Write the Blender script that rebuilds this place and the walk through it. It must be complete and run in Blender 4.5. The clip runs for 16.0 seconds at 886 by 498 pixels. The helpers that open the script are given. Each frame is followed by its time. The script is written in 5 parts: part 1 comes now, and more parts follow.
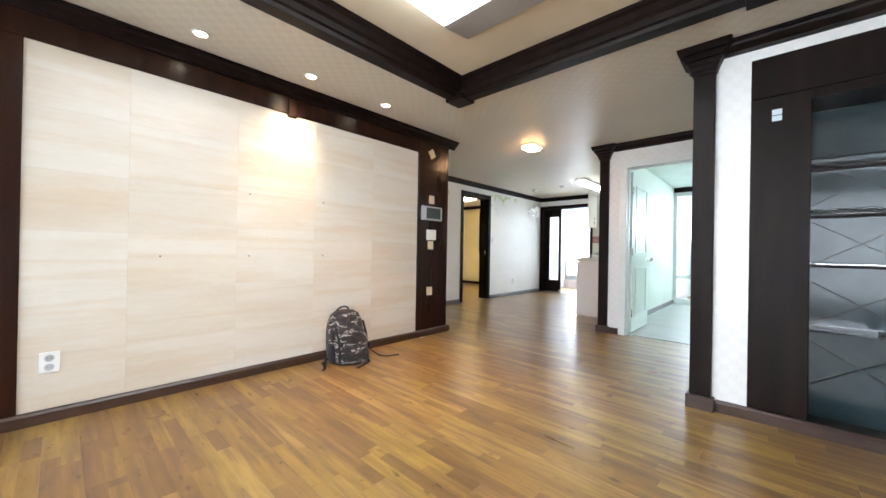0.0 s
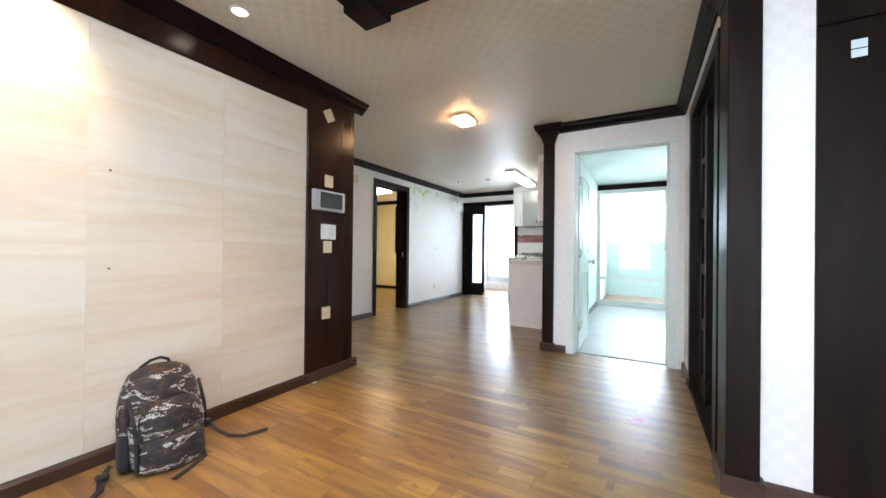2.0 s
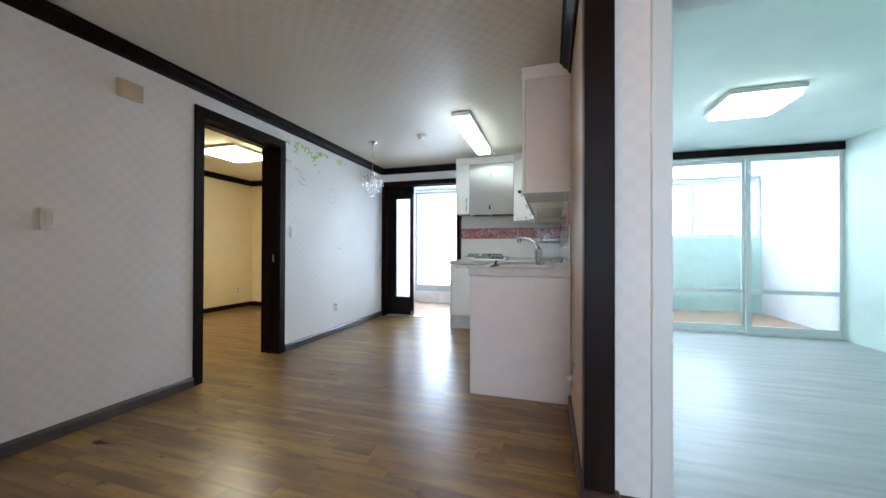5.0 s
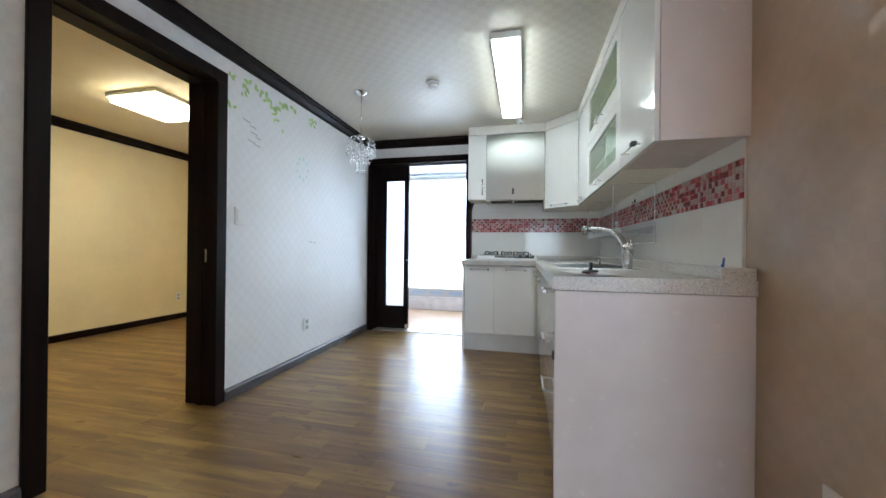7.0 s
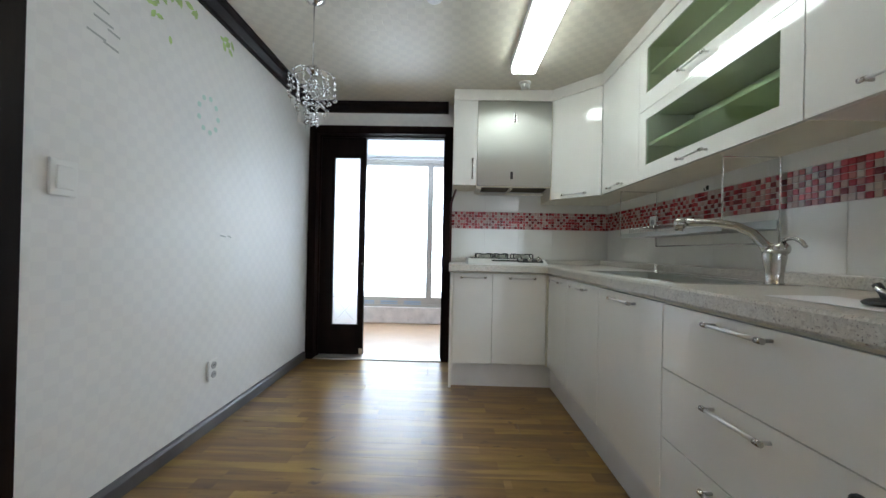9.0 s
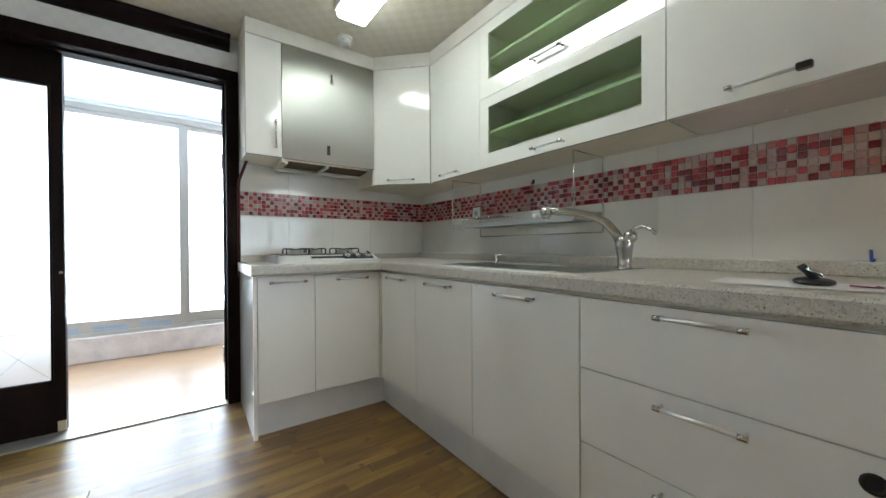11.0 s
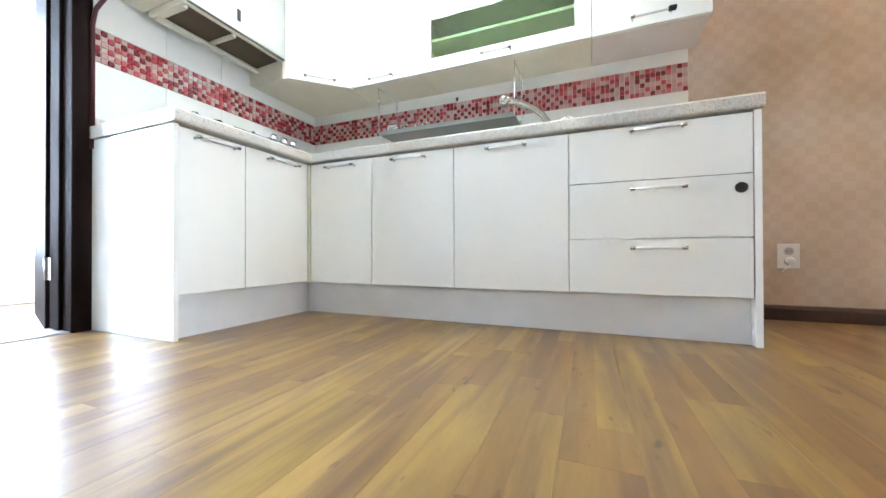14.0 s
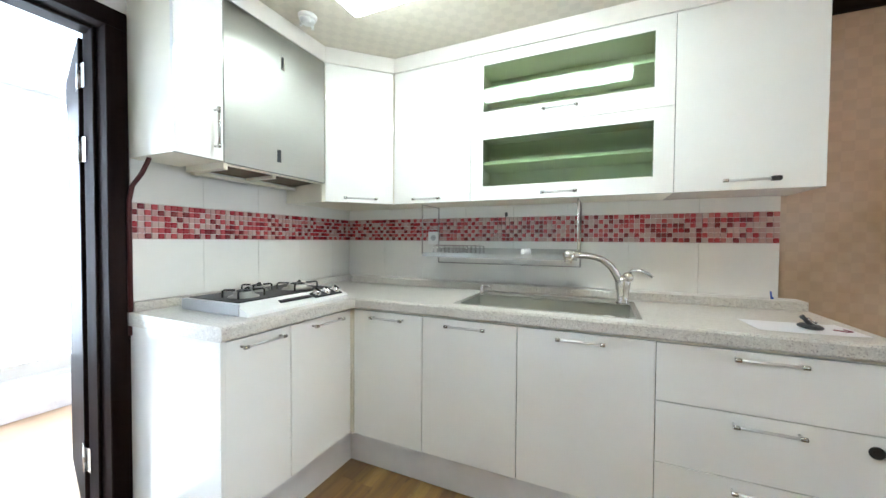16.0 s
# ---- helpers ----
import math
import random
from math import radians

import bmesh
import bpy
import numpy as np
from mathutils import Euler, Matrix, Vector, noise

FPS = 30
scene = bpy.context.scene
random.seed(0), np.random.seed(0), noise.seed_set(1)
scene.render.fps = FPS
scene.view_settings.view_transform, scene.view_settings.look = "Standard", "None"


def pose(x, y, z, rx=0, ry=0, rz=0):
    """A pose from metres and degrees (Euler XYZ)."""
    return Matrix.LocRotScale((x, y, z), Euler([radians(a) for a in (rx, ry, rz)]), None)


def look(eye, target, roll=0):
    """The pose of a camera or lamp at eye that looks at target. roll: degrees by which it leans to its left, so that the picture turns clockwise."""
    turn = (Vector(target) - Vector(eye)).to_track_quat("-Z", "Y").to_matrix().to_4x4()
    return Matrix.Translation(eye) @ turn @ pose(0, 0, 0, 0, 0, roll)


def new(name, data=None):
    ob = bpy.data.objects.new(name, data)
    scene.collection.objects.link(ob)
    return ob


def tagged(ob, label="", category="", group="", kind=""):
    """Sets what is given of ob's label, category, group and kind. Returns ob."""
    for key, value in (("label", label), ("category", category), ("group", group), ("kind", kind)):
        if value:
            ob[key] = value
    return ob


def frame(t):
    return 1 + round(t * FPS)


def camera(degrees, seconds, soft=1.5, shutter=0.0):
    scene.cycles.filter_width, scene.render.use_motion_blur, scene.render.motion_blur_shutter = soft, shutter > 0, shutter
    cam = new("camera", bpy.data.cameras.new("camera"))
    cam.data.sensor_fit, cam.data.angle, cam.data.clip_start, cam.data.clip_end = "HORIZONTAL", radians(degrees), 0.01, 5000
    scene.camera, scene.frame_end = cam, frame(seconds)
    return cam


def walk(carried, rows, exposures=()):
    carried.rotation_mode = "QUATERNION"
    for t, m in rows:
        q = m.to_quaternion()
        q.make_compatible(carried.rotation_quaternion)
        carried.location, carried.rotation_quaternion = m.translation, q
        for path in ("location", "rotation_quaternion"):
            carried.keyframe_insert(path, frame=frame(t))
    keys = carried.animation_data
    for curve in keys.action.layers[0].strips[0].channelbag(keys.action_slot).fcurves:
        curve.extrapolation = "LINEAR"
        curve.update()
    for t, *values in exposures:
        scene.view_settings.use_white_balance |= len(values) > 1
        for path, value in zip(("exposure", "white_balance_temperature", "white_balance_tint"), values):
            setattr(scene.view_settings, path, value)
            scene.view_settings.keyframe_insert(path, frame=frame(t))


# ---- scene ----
cam = camera(102.6, 16.0)
PATH = [
    (0, (0.085, 0.18, 0.984), (-1.277, 1.646, 0.989), 1.0),
    (0.5, (-0.111, 0.283, 1.037), (-1.469, 1.752, 1.039), 0.8),
    (1, (-0.261, 0.483, 1.014), (-1.505, 2.049, 1.016), 0.7),
    (1.5, (-0.443, 0.808, 1.027), (-1.529, 2.487, 1.031), 0.5),
    (2, (-0.619, 1.058, 1.016), (-1.595, 2.803, 1.024), 0.6),
    (2.5, (-0.802, 1.361, 1.006), (-1.624, 3.184, 1.015), 0.3),
    (3, (-0.97, 1.731, 1.012), (-1.689, 3.598, 1.018), 0.5),
    (3.5, (-1.17, 2.072, 1.009), (-1.847, 3.954, 1.011), 0.5),
    (5.8, (-1.892, 3.726, 1.012), (-2.409, 5.658, 1.028), 0.2),
    (6, (-1.968, 3.804, 1.012), (-2.471, 5.74, 1.026), 0.3),
    (6.5, (-2.149, 4.048, 1.003), (-2.639, 5.987, 1.006), 0.6),
    (7, (-2.307, 4.281, 0.993), (-2.751, 6.231, 0.997), 0.6),
    (7.5, (-2.465, 4.567, 0.987), (-2.825, 6.534, 0.999), 0.5),
    (8, (-2.615, 4.783, 1.003), (-2.907, 6.762, 1.013), 0.5),
    (10.3, (-3.16, 5.582, 0.975), (-2.469, 7.459, 0.984), 0.3),
    (10.5, (-3.172, 5.626, 0.978), (-2.329, 7.44, 0.979), -0.2),
    (11, (-3.161, 5.739, 0.989), (-1.996, 7.364, 0.973), -0.3),
    (11.5, (-3.233, 5.815, 0.994), (-1.808, 7.218, 0.971), -0.3),
    (12, (-3.316, 5.838, 0.965), (-1.611, 6.882, 0.946), -0.3),
    (12.5, (-3.367, 5.81, 0.852), (-1.559, 6.666, 0.84), -0.4),
    (13, (-3.495, 5.889, 0.683), (-1.669, 6.704, 0.682), -0.0),
    (13.5, (-3.662, 6.109, 0.474), (-1.816, 6.88, 0.483), -0.0),
    (14, (-3.755, 6.303, 0.342), (-1.906, 7.065, 0.355), -0.2),
    (14.5, (-3.814, 6.455, 0.345), (-1.965, 7.217, 0.353), 0.3),
    (15, (-3.776, 6.519, 0.552), (-1.929, 7.287, 0.558), -0.4),
    (15.5, (-3.713, 6.555, 0.91), (-1.885, 7.365, 0.883), 0.2),
    (16, (-3.689, 6.56, 1.198), (-1.869, 7.388, 1.15), 0.4),
]
EXPOSURES = [(0.0, 0.78, 6200, 10), (1.0, 0.92, 6150, 10), (1.5, 0.91, 6100, 10), (2.5, 0.63, 5850, 10), (3.5, 0.48, 5450, 10), (6.0, 0.44, 5680, 10), (7.0, 0.42, 5610, 10), (8.0, 0.11, 5780, 10), (10.5, 0.04, 6100, 8), (11.0, 0.25, 6100, 8), (12.0, 0.85, 6050, 8), (12.5, 1.22, 5950, 8), (13.0, 1.52, 5800, 8), (13.5, 1.74, 5700, 9), (14.0, 1.84, 5620, 10), (14.5, 1.84, 5620, 10), (15.5, 1.57, 5720, 9), (16.0, 1.34, 5780, 9)]
walk(cam, [(t, look(eye, target, roll)) for t, eye, target, roll in PATH], EXPOSURES)

# ---- world and large lights ----
world = bpy.data.worlds.new("sky")
scene.world = world
world.use_nodes = True
wn = world.node_tree
sky = wn.nodes.new("ShaderNodeTexSky")
sky.sky_type, sky.sun_disc = "NISHITA", False
sky.sun_elevation, sky.sun_rotation = radians(40), radians(200)
wn.links.new(sky.outputs[0], wn.nodes["Background"].inputs[0])
wn.nodes["Background"].inputs[1].default_value = 0.12


def area(name, m, sx, sy, watts, colour):
    data = bpy.data.lights.new(name, "AREA")
    data.shape, data.size, data.size_y, data.energy, data.color = "RECTANGLE", sx, sy, watts, colour
    ob = new(name, data)
    ob.matrix_world = m
    return ob


def spot(name, eye, target, watts, angle, blend, colour):
    data = bpy.data.lights.new(name, "SPOT")
    data.energy, data.spot_size, data.spot_blend, data.color, data.shadow_soft_size = watts, radians(angle), blend, colour, 0.03
    ob = new(name, data)
    ob.matrix_world = look(eye, target)
    return ob


DAY = (0.80, 0.91, 1.0)
WARM = (1.0, 0.5, 0.19)
area("daylight_living", look((-0.1, -2.95, 1.25), (-0.1, 0.0, 1.0)), 4.2, 2.0, 60, DAY)
area("daylight_kitchen", look((-3.2, 10.45, 1.25), (-3.2, 8.0, 1.0)), 2.0, 1.8, 76, DAY)
area("daylight_bedroom", look((0.1, 10.85, 1.6), (0.1, 8.0, 1.0)), 2.7, 1.2, 125, DAY)
spot("downlight_beam", (-2.525, 0.75, 2.28), (-1.98, 0.75, 0.0), 32, 66, 1.0, WARM)
spot("downlight_beam", (-2.527, 1.47, 2.28), (-2.86, 1.44, 1.78), 34, 72, 1.0, (1.0, 0.70, 0.43))
spot("downlight_beam", (-2.523, 2.185, 2.28), (-2.0, 2.185, 0.0), 90, 68, 1.0, WARM)

# ---- materials ----


class Mat:
    """A node material with one principled shader; helpers add colour, gloss and relief."""

    def __init__(self, name, colour=(0.8, 0.8, 0.8), rough=0.5, metal=0.0, coat=0.0):
        self.m = bpy.data.materials.new(name)
        self.m.use_nodes = True
        self.t = self.m.node_tree
        self.b = self.t.nodes["Principled BSDF"]
        self.set("Base Color", (*colour, 1))
        self.set("Roughness", rough)
        self.set("Metallic", metal)
        self.set("Coat Weight", coat)

    def set(self, key, v):
        self.b.inputs[key].default_value = v

    def node(self, kind, **values):
        n = self.t.nodes.new(kind)
        for k, v in values.items():
            n.inputs[k.replace("_", " ")].default_value = v
        return n

    def link(self, a, b):
        self.t.links.new(a, b)

    def coords(self, scale=(1, 1, 1), jitter=False):
        tc, mp = self.node("ShaderNodeTexCoord"), self.node("ShaderNodeMapping")
        mp.inputs["Scale"].default_value = scale
        self.link(tc.outputs["Object"], mp.inputs["Vector"])
        if jitter:
            oi = self.node("ShaderNodeObjectInfo")
            mul = self.node("ShaderNodeVectorMath")
            mul.operation = "SCALE"
            mul.inputs[0].default_value = (37.0, 91.0, 53.0)
            self.link(oi.outputs["Random"], mul.inputs["Scale"])
            self.link(mul.outputs[0], mp.inputs["Location"])
        return mp.outputs[0]

    def noise(self, vec, scale, detail=4.0, rough=0.55, distort=0.0):
        n = self.node("ShaderNodeTexNoise", Scale=scale, Detail=detail, Roughness=rough, Distortion=distort)
        self.link(vec, n.inputs["Vector"])
        return n.outputs["Fac"]

    def ramp(self, fac, stops, constant=False):
        n = self.node("ShaderNodeValToRGB")
        e = n.color_ramp.elements
        if constant:
            n.color_ramp.interpolation = "CONSTANT" if constant is True else constant
        while len(e) < len(stops):
            e.new(0.5)
        for el, (p, c) in zip(e, stops):
            el.position, el.color = p, (*c, 1)
        self.link(fac, n.inputs["Fac"])
        return n.outputs["Color"]

    def mix(self, fac, a, b, mode="MIX"):
        n = self.node("ShaderNodeMix")
        n.data_type, n.blend_type = "RGBA", mode
        for k, v in ((0, fac), (6, a), (7, b)):
            if hasattr(v, "is_linked"):
                self.link(v, n.inputs[k])
            else:
                n.inputs[k].default_value = v if k == 0 else (*v, 1)
        return n.outputs[2]

    def colour(self, out):
        self.link(out, self.b.inputs["Base Color"])

    def gloss(self, fac, lo, hi):
        n = self.node("ShaderNodeMapRange")
        n.inputs["To Min"].default_value, n.inputs["To Max"].default_value = lo, hi
        self.link(fac, n.inputs["Value"])
        self.link(n.outputs[0], self.b.inputs["Roughness"])

    def bump(self, fac, strength, dist=0.01):
        n = self.node("ShaderNodeBump", Strength=strength, Distance=dist)
        self.link(fac, n.inputs["Height"])
        self.link(n.outputs[0], self.b.inputs["Normal"])


def plain(name, colour, rough=0.5, metal=0.0, vary=0.06, scale=6.0, coat=0.0, relief=0.0):
    """Paint, plastic or metal with slight mottling and uneven gloss."""
    k = Mat(name, colour, rough, metal, coat)
    v = k.coords()
    f = k.noise(v, scale, 5)
    lo = tuple(c * (1 - vary) for c in colour)
    hi = tuple(min(1, c * (1 + vary)) for c in colour)
    k.colour(k.ramp(f, [(0.3, lo), (0.7, hi)]))
    k.gloss(k.noise(v, scale * 4, 3), max(0.02, rough * 0.85 - 0.02), min(1, rough * 1.1 + 0.02))
    if relief:
        k.bump(k.noise(v, 160, 3), relief, 0.002)
    return k.m


def checker_paper(name, a, b, size, dirt=0.06, axes="xyz", strength=0.12):
    """Embossed wallpaper: small squares, every other one satin and a little raised."""
    k = Mat(name, a, 0.6)
    v = k.coords()
    ch = k.node("ShaderNodeTexChecker")
    ch.inputs["Scale"].default_value = 1.0 / size
    off = k.node("ShaderNodeMapping")
    off.inputs["Location"].default_value = (size * 0.37, size * 0.41, size * 0.29)
    k.link(v, off.inputs["Vector"])
    k.link(off.outputs[0], ch.inputs["Vector"])
    ch.inputs["Color1"].default_value, ch.inputs["Color2"].default_value = (*a, 1), (*b, 1)
    stain = k.noise(v, 1.3, 5, 0.6)
    tone = k.ramp(stain, [(0.35, (1 - dirt, 1 - dirt * 1.2, 1 - dirt * 1.6)), (0.65, (1, 1, 1))])
    k.colour(k.mix(1.0, ch.outputs["Color"], tone, "MULTIPLY"))
    k.gloss(ch.outputs["Fac"], 0.36, 0.68)
    fine = k.noise(v, 220, 2)
    add = k.node("ShaderNodeMath")
    add.operation = "MULTIPLY_ADD"
    add.inputs[1].default_value = 0.35
    k.link(fine, add.inputs[0])
    k.link(ch.outputs["Fac"], add.inputs[2])
    k.bump(add.outputs[0], strength, 0.002)
    return k.m


def wood(name, dark, mid, light, rough=(0.2, 0.34), stretch=(1.3, 14, 14), jitter=True, knots=True, coat=0.0, streak=0.3, shine=0.5):
    k = Mat(name, mid, 0.3, 0, coat)
    k.set("Specular IOR Level", shine)
    v = k.coords(stretch, jitter)
    grain = k.noise(v, 1.1, 5, 0.55, 0.0)
    col = k.ramp(grain, [(0.28, dark), (0.5, mid), (0.74, light)])
    fine = k.noise(k.coords((stretch[0] * 2, stretch[1] * 5, stretch[2] * 5), jitter), 4.0, 4, 0.7)
    col = k.mix(k.ramp(fine, [(0.35, (streak, streak, streak)), (0.7, (0, 0, 0))]), col, dark)
    if jitter:
        oi = k.node("ShaderNodeObjectInfo")
        tone = k.ramp(oi.outputs["Random"], [(0.0, (0.80, 0.79, 0.80)), (0.5, (1, 1, 1)), (1.0, (1.16, 1.14, 1.04))])
        col = k.mix(1.0, col, tone, "MULTIPLY")
    if knots:
        blot = k.noise(k.coords((3.0, 6.0, 6.0), jitter), 1.0, 3, 0.5)
        col = k.mix(k.ramp(blot, [(0.46, (0, 0, 0)), (0.8, (0.75, 0.75, 0.75))]), col, dark)
        pale = k.noise(k.coords((2.4, 4.0, 4.0), jitter), 0.9, 2, 0.45)
        col = k.mix(k.ramp(pale, [(0.5, (0, 0, 0)), (0.8, (0.6, 0.6, 0.6))]), col, light)
        kn = k.noise(k.coords((9.0, 18.0, 18.0), jitter), 1.2, 0, 0.4, 0.0)
        col = k.mix(k.ramp(kn, [(0.76, (0, 0, 0)), (0.84, (0.8, 0.8, 0.8))]), col, tuple(c * 0.4 for c in dark))
    k.colour(col)
    k.gloss(grain, *rough)
    k.bump(fine, 0.04, 0.002)
    return k.m


def emitter(name, colour, strength):
    k = Mat(name, colour, 0.4)
    k.set("Emission Color", (*colour, 1))
    k.set("Emission Strength", strength)
    return k.m


def marble_mat():
    k = Mat("travertine", (0.78, 0.7, 0.56), 0.18)
    k.set("Specular IOR Level", 0.2)
    v = k.coords((1, 0.7, 4.0), True)
    a = k.noise(v, 0.9, 5, 0.55, 0.2)
    col = k.ramp(a, [(0.3, (0.61, 0.52, 0.415)), (0.48, (0.665, 0.605, 0.52)), (0.62, (0.69, 0.648, 0.58)), (0.8, (0.655, 0.585, 0.49))])
    veins = k.noise(k.coords((1, 0.35, 6.5), True), 0.8, 4, 0.5, 0.15)
    col = k.mix(k.ramp(veins, [(0.44, (0, 0, 0)), (0.5, (0.30, 0.30, 0.30)), (0.56, (0, 0, 0))]), col, (0.60, 0.45, 0.29))
    fine = k.noise(k.coords((1, 2, 9), True), 6, 5, 0.65)
    col = k.mix(0.08, col, k.ramp(fine, [(0.35, (0.6, 0.5, 0.36)), (0.65, (0.86, 0.83, 0.76))]))
    oi = k.node("ShaderNodeObjectInfo")
    k.colour(k.mix(1.0, col, k.ramp(oi.outputs["Random"], [(0.0, (0.97, 0.965, 0.95)), (0.5, (1, 1, 1)), (1.0, (1.01, 1.0, 0.985))]), "MULTIPLY"))
    k.gloss(a, 0.14, 0.22)
    return k.m


def granite_mat():
    k = Mat("speckled_counter", (0.62, 0.58, 0.52), 0.28)
    v = k.coords()
    vo = k.node("ShaderNodeTexVoronoi", Scale=190.0)
    k.link(v, vo.inputs["Vector"])
    col = k.ramp(vo.outputs["Color"], [(0.0, (0.47, 0.43, 0.385)), (0.2, (0.56, 0.53, 0.475)), (0.5, (0.61, 0.58, 0.52)), (0.8, (0.66, 0.63, 0.575))], True)
    for scale, lo, tone in ((290, 0.69, (0.17, 0.15, 0.145)), (210, 0.70, (0.26, 0.23, 0.21)), (430, 0.68, (0.38, 0.34, 0.30))):
        sp = k.noise(v, scale, 1, 0.4)
        col = k.mix(k.ramp(sp, [(lo, (0, 0, 0)), (lo + 0.02, (1, 1, 1))]), col, tone)
    k.colour(col)
    return k.m


def mosaic_mat(name, island, stops):
    k = Mat(name, (0.5, 0.1, 0.1), 0.1)
    k.set("Specular IOR Level", 0.4)
    src = k.node("ShaderNodeNewGeometry").outputs["Random Per Island"] if island else k.node("ShaderNodeObjectInfo").outputs["Random"]
    col = k.ramp(src, stops, True)
    k.colour(k.mix(k.ramp(k.noise(k.coords(), 60, 3), [(0.3, (0, 0, 0)), (0.8, (0.2, 0.2, 0.2))]), col, (0.6, 0.4, 0.36)))
    return k.m


def camo_mat():
    k = Mat("camouflage_cloth", (0.1, 0.09, 0.08), 0.62)
    v = k.coords((0.8, 0.8, 1.9))
    br = k.node("ShaderNodeVectorMath")
    br.operation = "SNAP"
    br.inputs[1].default_value = (0.004, 0.004, 0.006)
    k.link(v, br.inputs[0])
    n = k.noise(br.outputs[0], 11, 4, 0.66, 0.5)
    col = k.ramp(n, [(0.0, (0.22, 0.2, 0.19)), (0.30, (0.008, 0.008, 0.013)), (0.455, (0.05, 0.026, 0.016)), (0.505, (0.008, 0.009, 0.015)), (0.553, (0.42, 0.39, 0.375)), (0.602, (0.03, 0.022, 0.02))], True)
    k.colour(col)
    k.bump(k.noise(v, 400, 2), 0.3, 0.001)
    return k.m


def steel(name, colour=(0.62, 0.62, 0.6), rough=0.28, stretch=(1, 1, 60), aniso=0.0):
    k = Mat(name, colour, rough, 1.0)
    f = k.noise(k.coords(stretch), 6, 4)
    k.colour(k.ramp(f, [(0.3, tuple(c * 0.95 for c in colour)), (0.7, colour)]))
    k.gloss(f, rough - 0.02, rough + 0.03)
    if aniso:
        k.set("Anisotropic", aniso)
        tg = k.node("ShaderNodeTangent")
        tg.direction_type, tg.axis = "RADIAL", "Z"
        k.link(tg.outputs[0], k.b.inputs["Tangent"])
    return k.m


def glass_mat(name, colour=(1, 1, 1), rough=0.0, alpha=None):
    k = Mat(name, colour, rough)
    k.set("Transmission Weight", 1.0)
    k.set("IOR", 1.45)
    return k.m


def strip_floor(name):
    """Printed laminate: narrow strips of staggered blocks in tan, olive and brown, with long grain and a few small knots."""
    k = Mat(name, (0.27, 0.16, 0.05), 0.28)
    k.set("Specular IOR Level", 0.45)

    def calc(op, a, b=0.0, c=0.0):
        n = k.node("ShaderNodeMath")
        n.operation = op
        for slot, v in zip(n.inputs, (a, b, c)):
            if hasattr(v, "is_linked"):
                k.link(v, slot)
            else:
                slot.default_value = v
        return n.outputs[0]

    def chance(x, y):
        seed, w = k.node("ShaderNodeCombineXYZ"), k.node("ShaderNodeTexWhiteNoise")
        for v, slot in ((x, seed.inputs["X"]), (y, seed.inputs["Y"])):
            k.link(v, slot)
        k.link(seed.outputs[0], w.inputs["Vector"])
        return w.outputs["Value"]
    tc, own = k.node("ShaderNodeTexCoord"), k.node("ShaderNodeObjectInfo").outputs["Random"]
    sep = k.node("ShaderNodeSeparateXYZ")
    k.link(tc.outputs["Object"], sep.inputs[0])
    row = calc("FLOOR", calc("DIVIDE", sep.outputs["Y"], 0.0635))
    strip = calc("MULTIPLY_ADD", own, 61.7, row)
    shift = chance(strip, own)
    block = calc("FLOOR", calc("MULTIPLY_ADD", shift, 7.0, calc("MULTIPLY", sep.outputs["X"], 1.55)))
    tone = chance(block, strip)
    col = k.ramp(tone, [(0.0, (0.162, 0.088, 0.036)), (0.25, (0.216, 0.122, 0.043)), (0.5, (0.256, 0.153, 0.047)), (0.78, (0.290, 0.186, 0.050)), (1.0, (0.335, 0.208, 0.080))])
    cloud = k.noise(k.coords((1.6, 8.0, 8.0), True), 1.4, 4, 0.6)
    col = k.mix(1.0, col, k.ramp(cloud, [(0.3, (0.70, 0.66, 0.68)), (0.7, (1.20, 1.22, 1.10))]), "MULTIPLY")
    grain = k.noise(k.coords((2.2, 19.0, 19.0), True), 1.5, 4, 0.58)
    col = k.mix(1.0, col, k.ramp(grain, [(0.3, (0.84, 0.81, 0.80)), (0.5, (0.99, 0.99, 0.99)), (0.72, (1.08, 1.08, 1.07))]), "MULTIPLY")
    streak = k.noise(k.coords((1.1, 12.0, 12.0), True), 1.7, 3, 0.5)
    col = k.mix(k.ramp(streak, [(0.47, (0, 0, 0)), (0.68, (0.78, 0.78, 0.78))]), col, (0.125, 0.066, 0.036))
    knot = k.noise(k.coords((9.0, 21.0, 21.0), True), 1.3, 3, 0.5)
    col = k.mix(k.ramp(knot, [(0.64, (0, 0, 0)), (0.74, (0.8, 0.8, 0.8))]), col, (0.075, 0.04, 0.025))
    k.colour(col)
    k.gloss(cloud, 0.25, 0.34)
    return k.m


M_FLOOR = strip_floor("laminate_floor")
M_WENGE = wood("wenge_trim", (0.007, 0.0042, 0.0036), (0.012, 0.0068, 0.0056), (0.019, 0.0105, 0.0085), shine=0.11, rough=(0.34, 0.44), stretch=(12, 12, 1.2), jitter=False, knots=False)
M_WENGEM = wood("matt_wenge", (0.009, 0.0055, 0.005), (0.015, 0.0088, 0.0078), (0.023, 0.014, 0.0125), shine=0.03, rough=(0.5, 0.6), stretch=(12, 12, 1.2), jitter=False, knots=False)
M_MAHOG = wood("mahogany_board", (0.014, 0.005, 0.003), (0.022, 0.0075, 0.0045), (0.033, 0.012, 0.007), shine=0.22, rough=(0.2, 0.3), stretch=(12, 12, 1.2), jitter=False, knots=False)
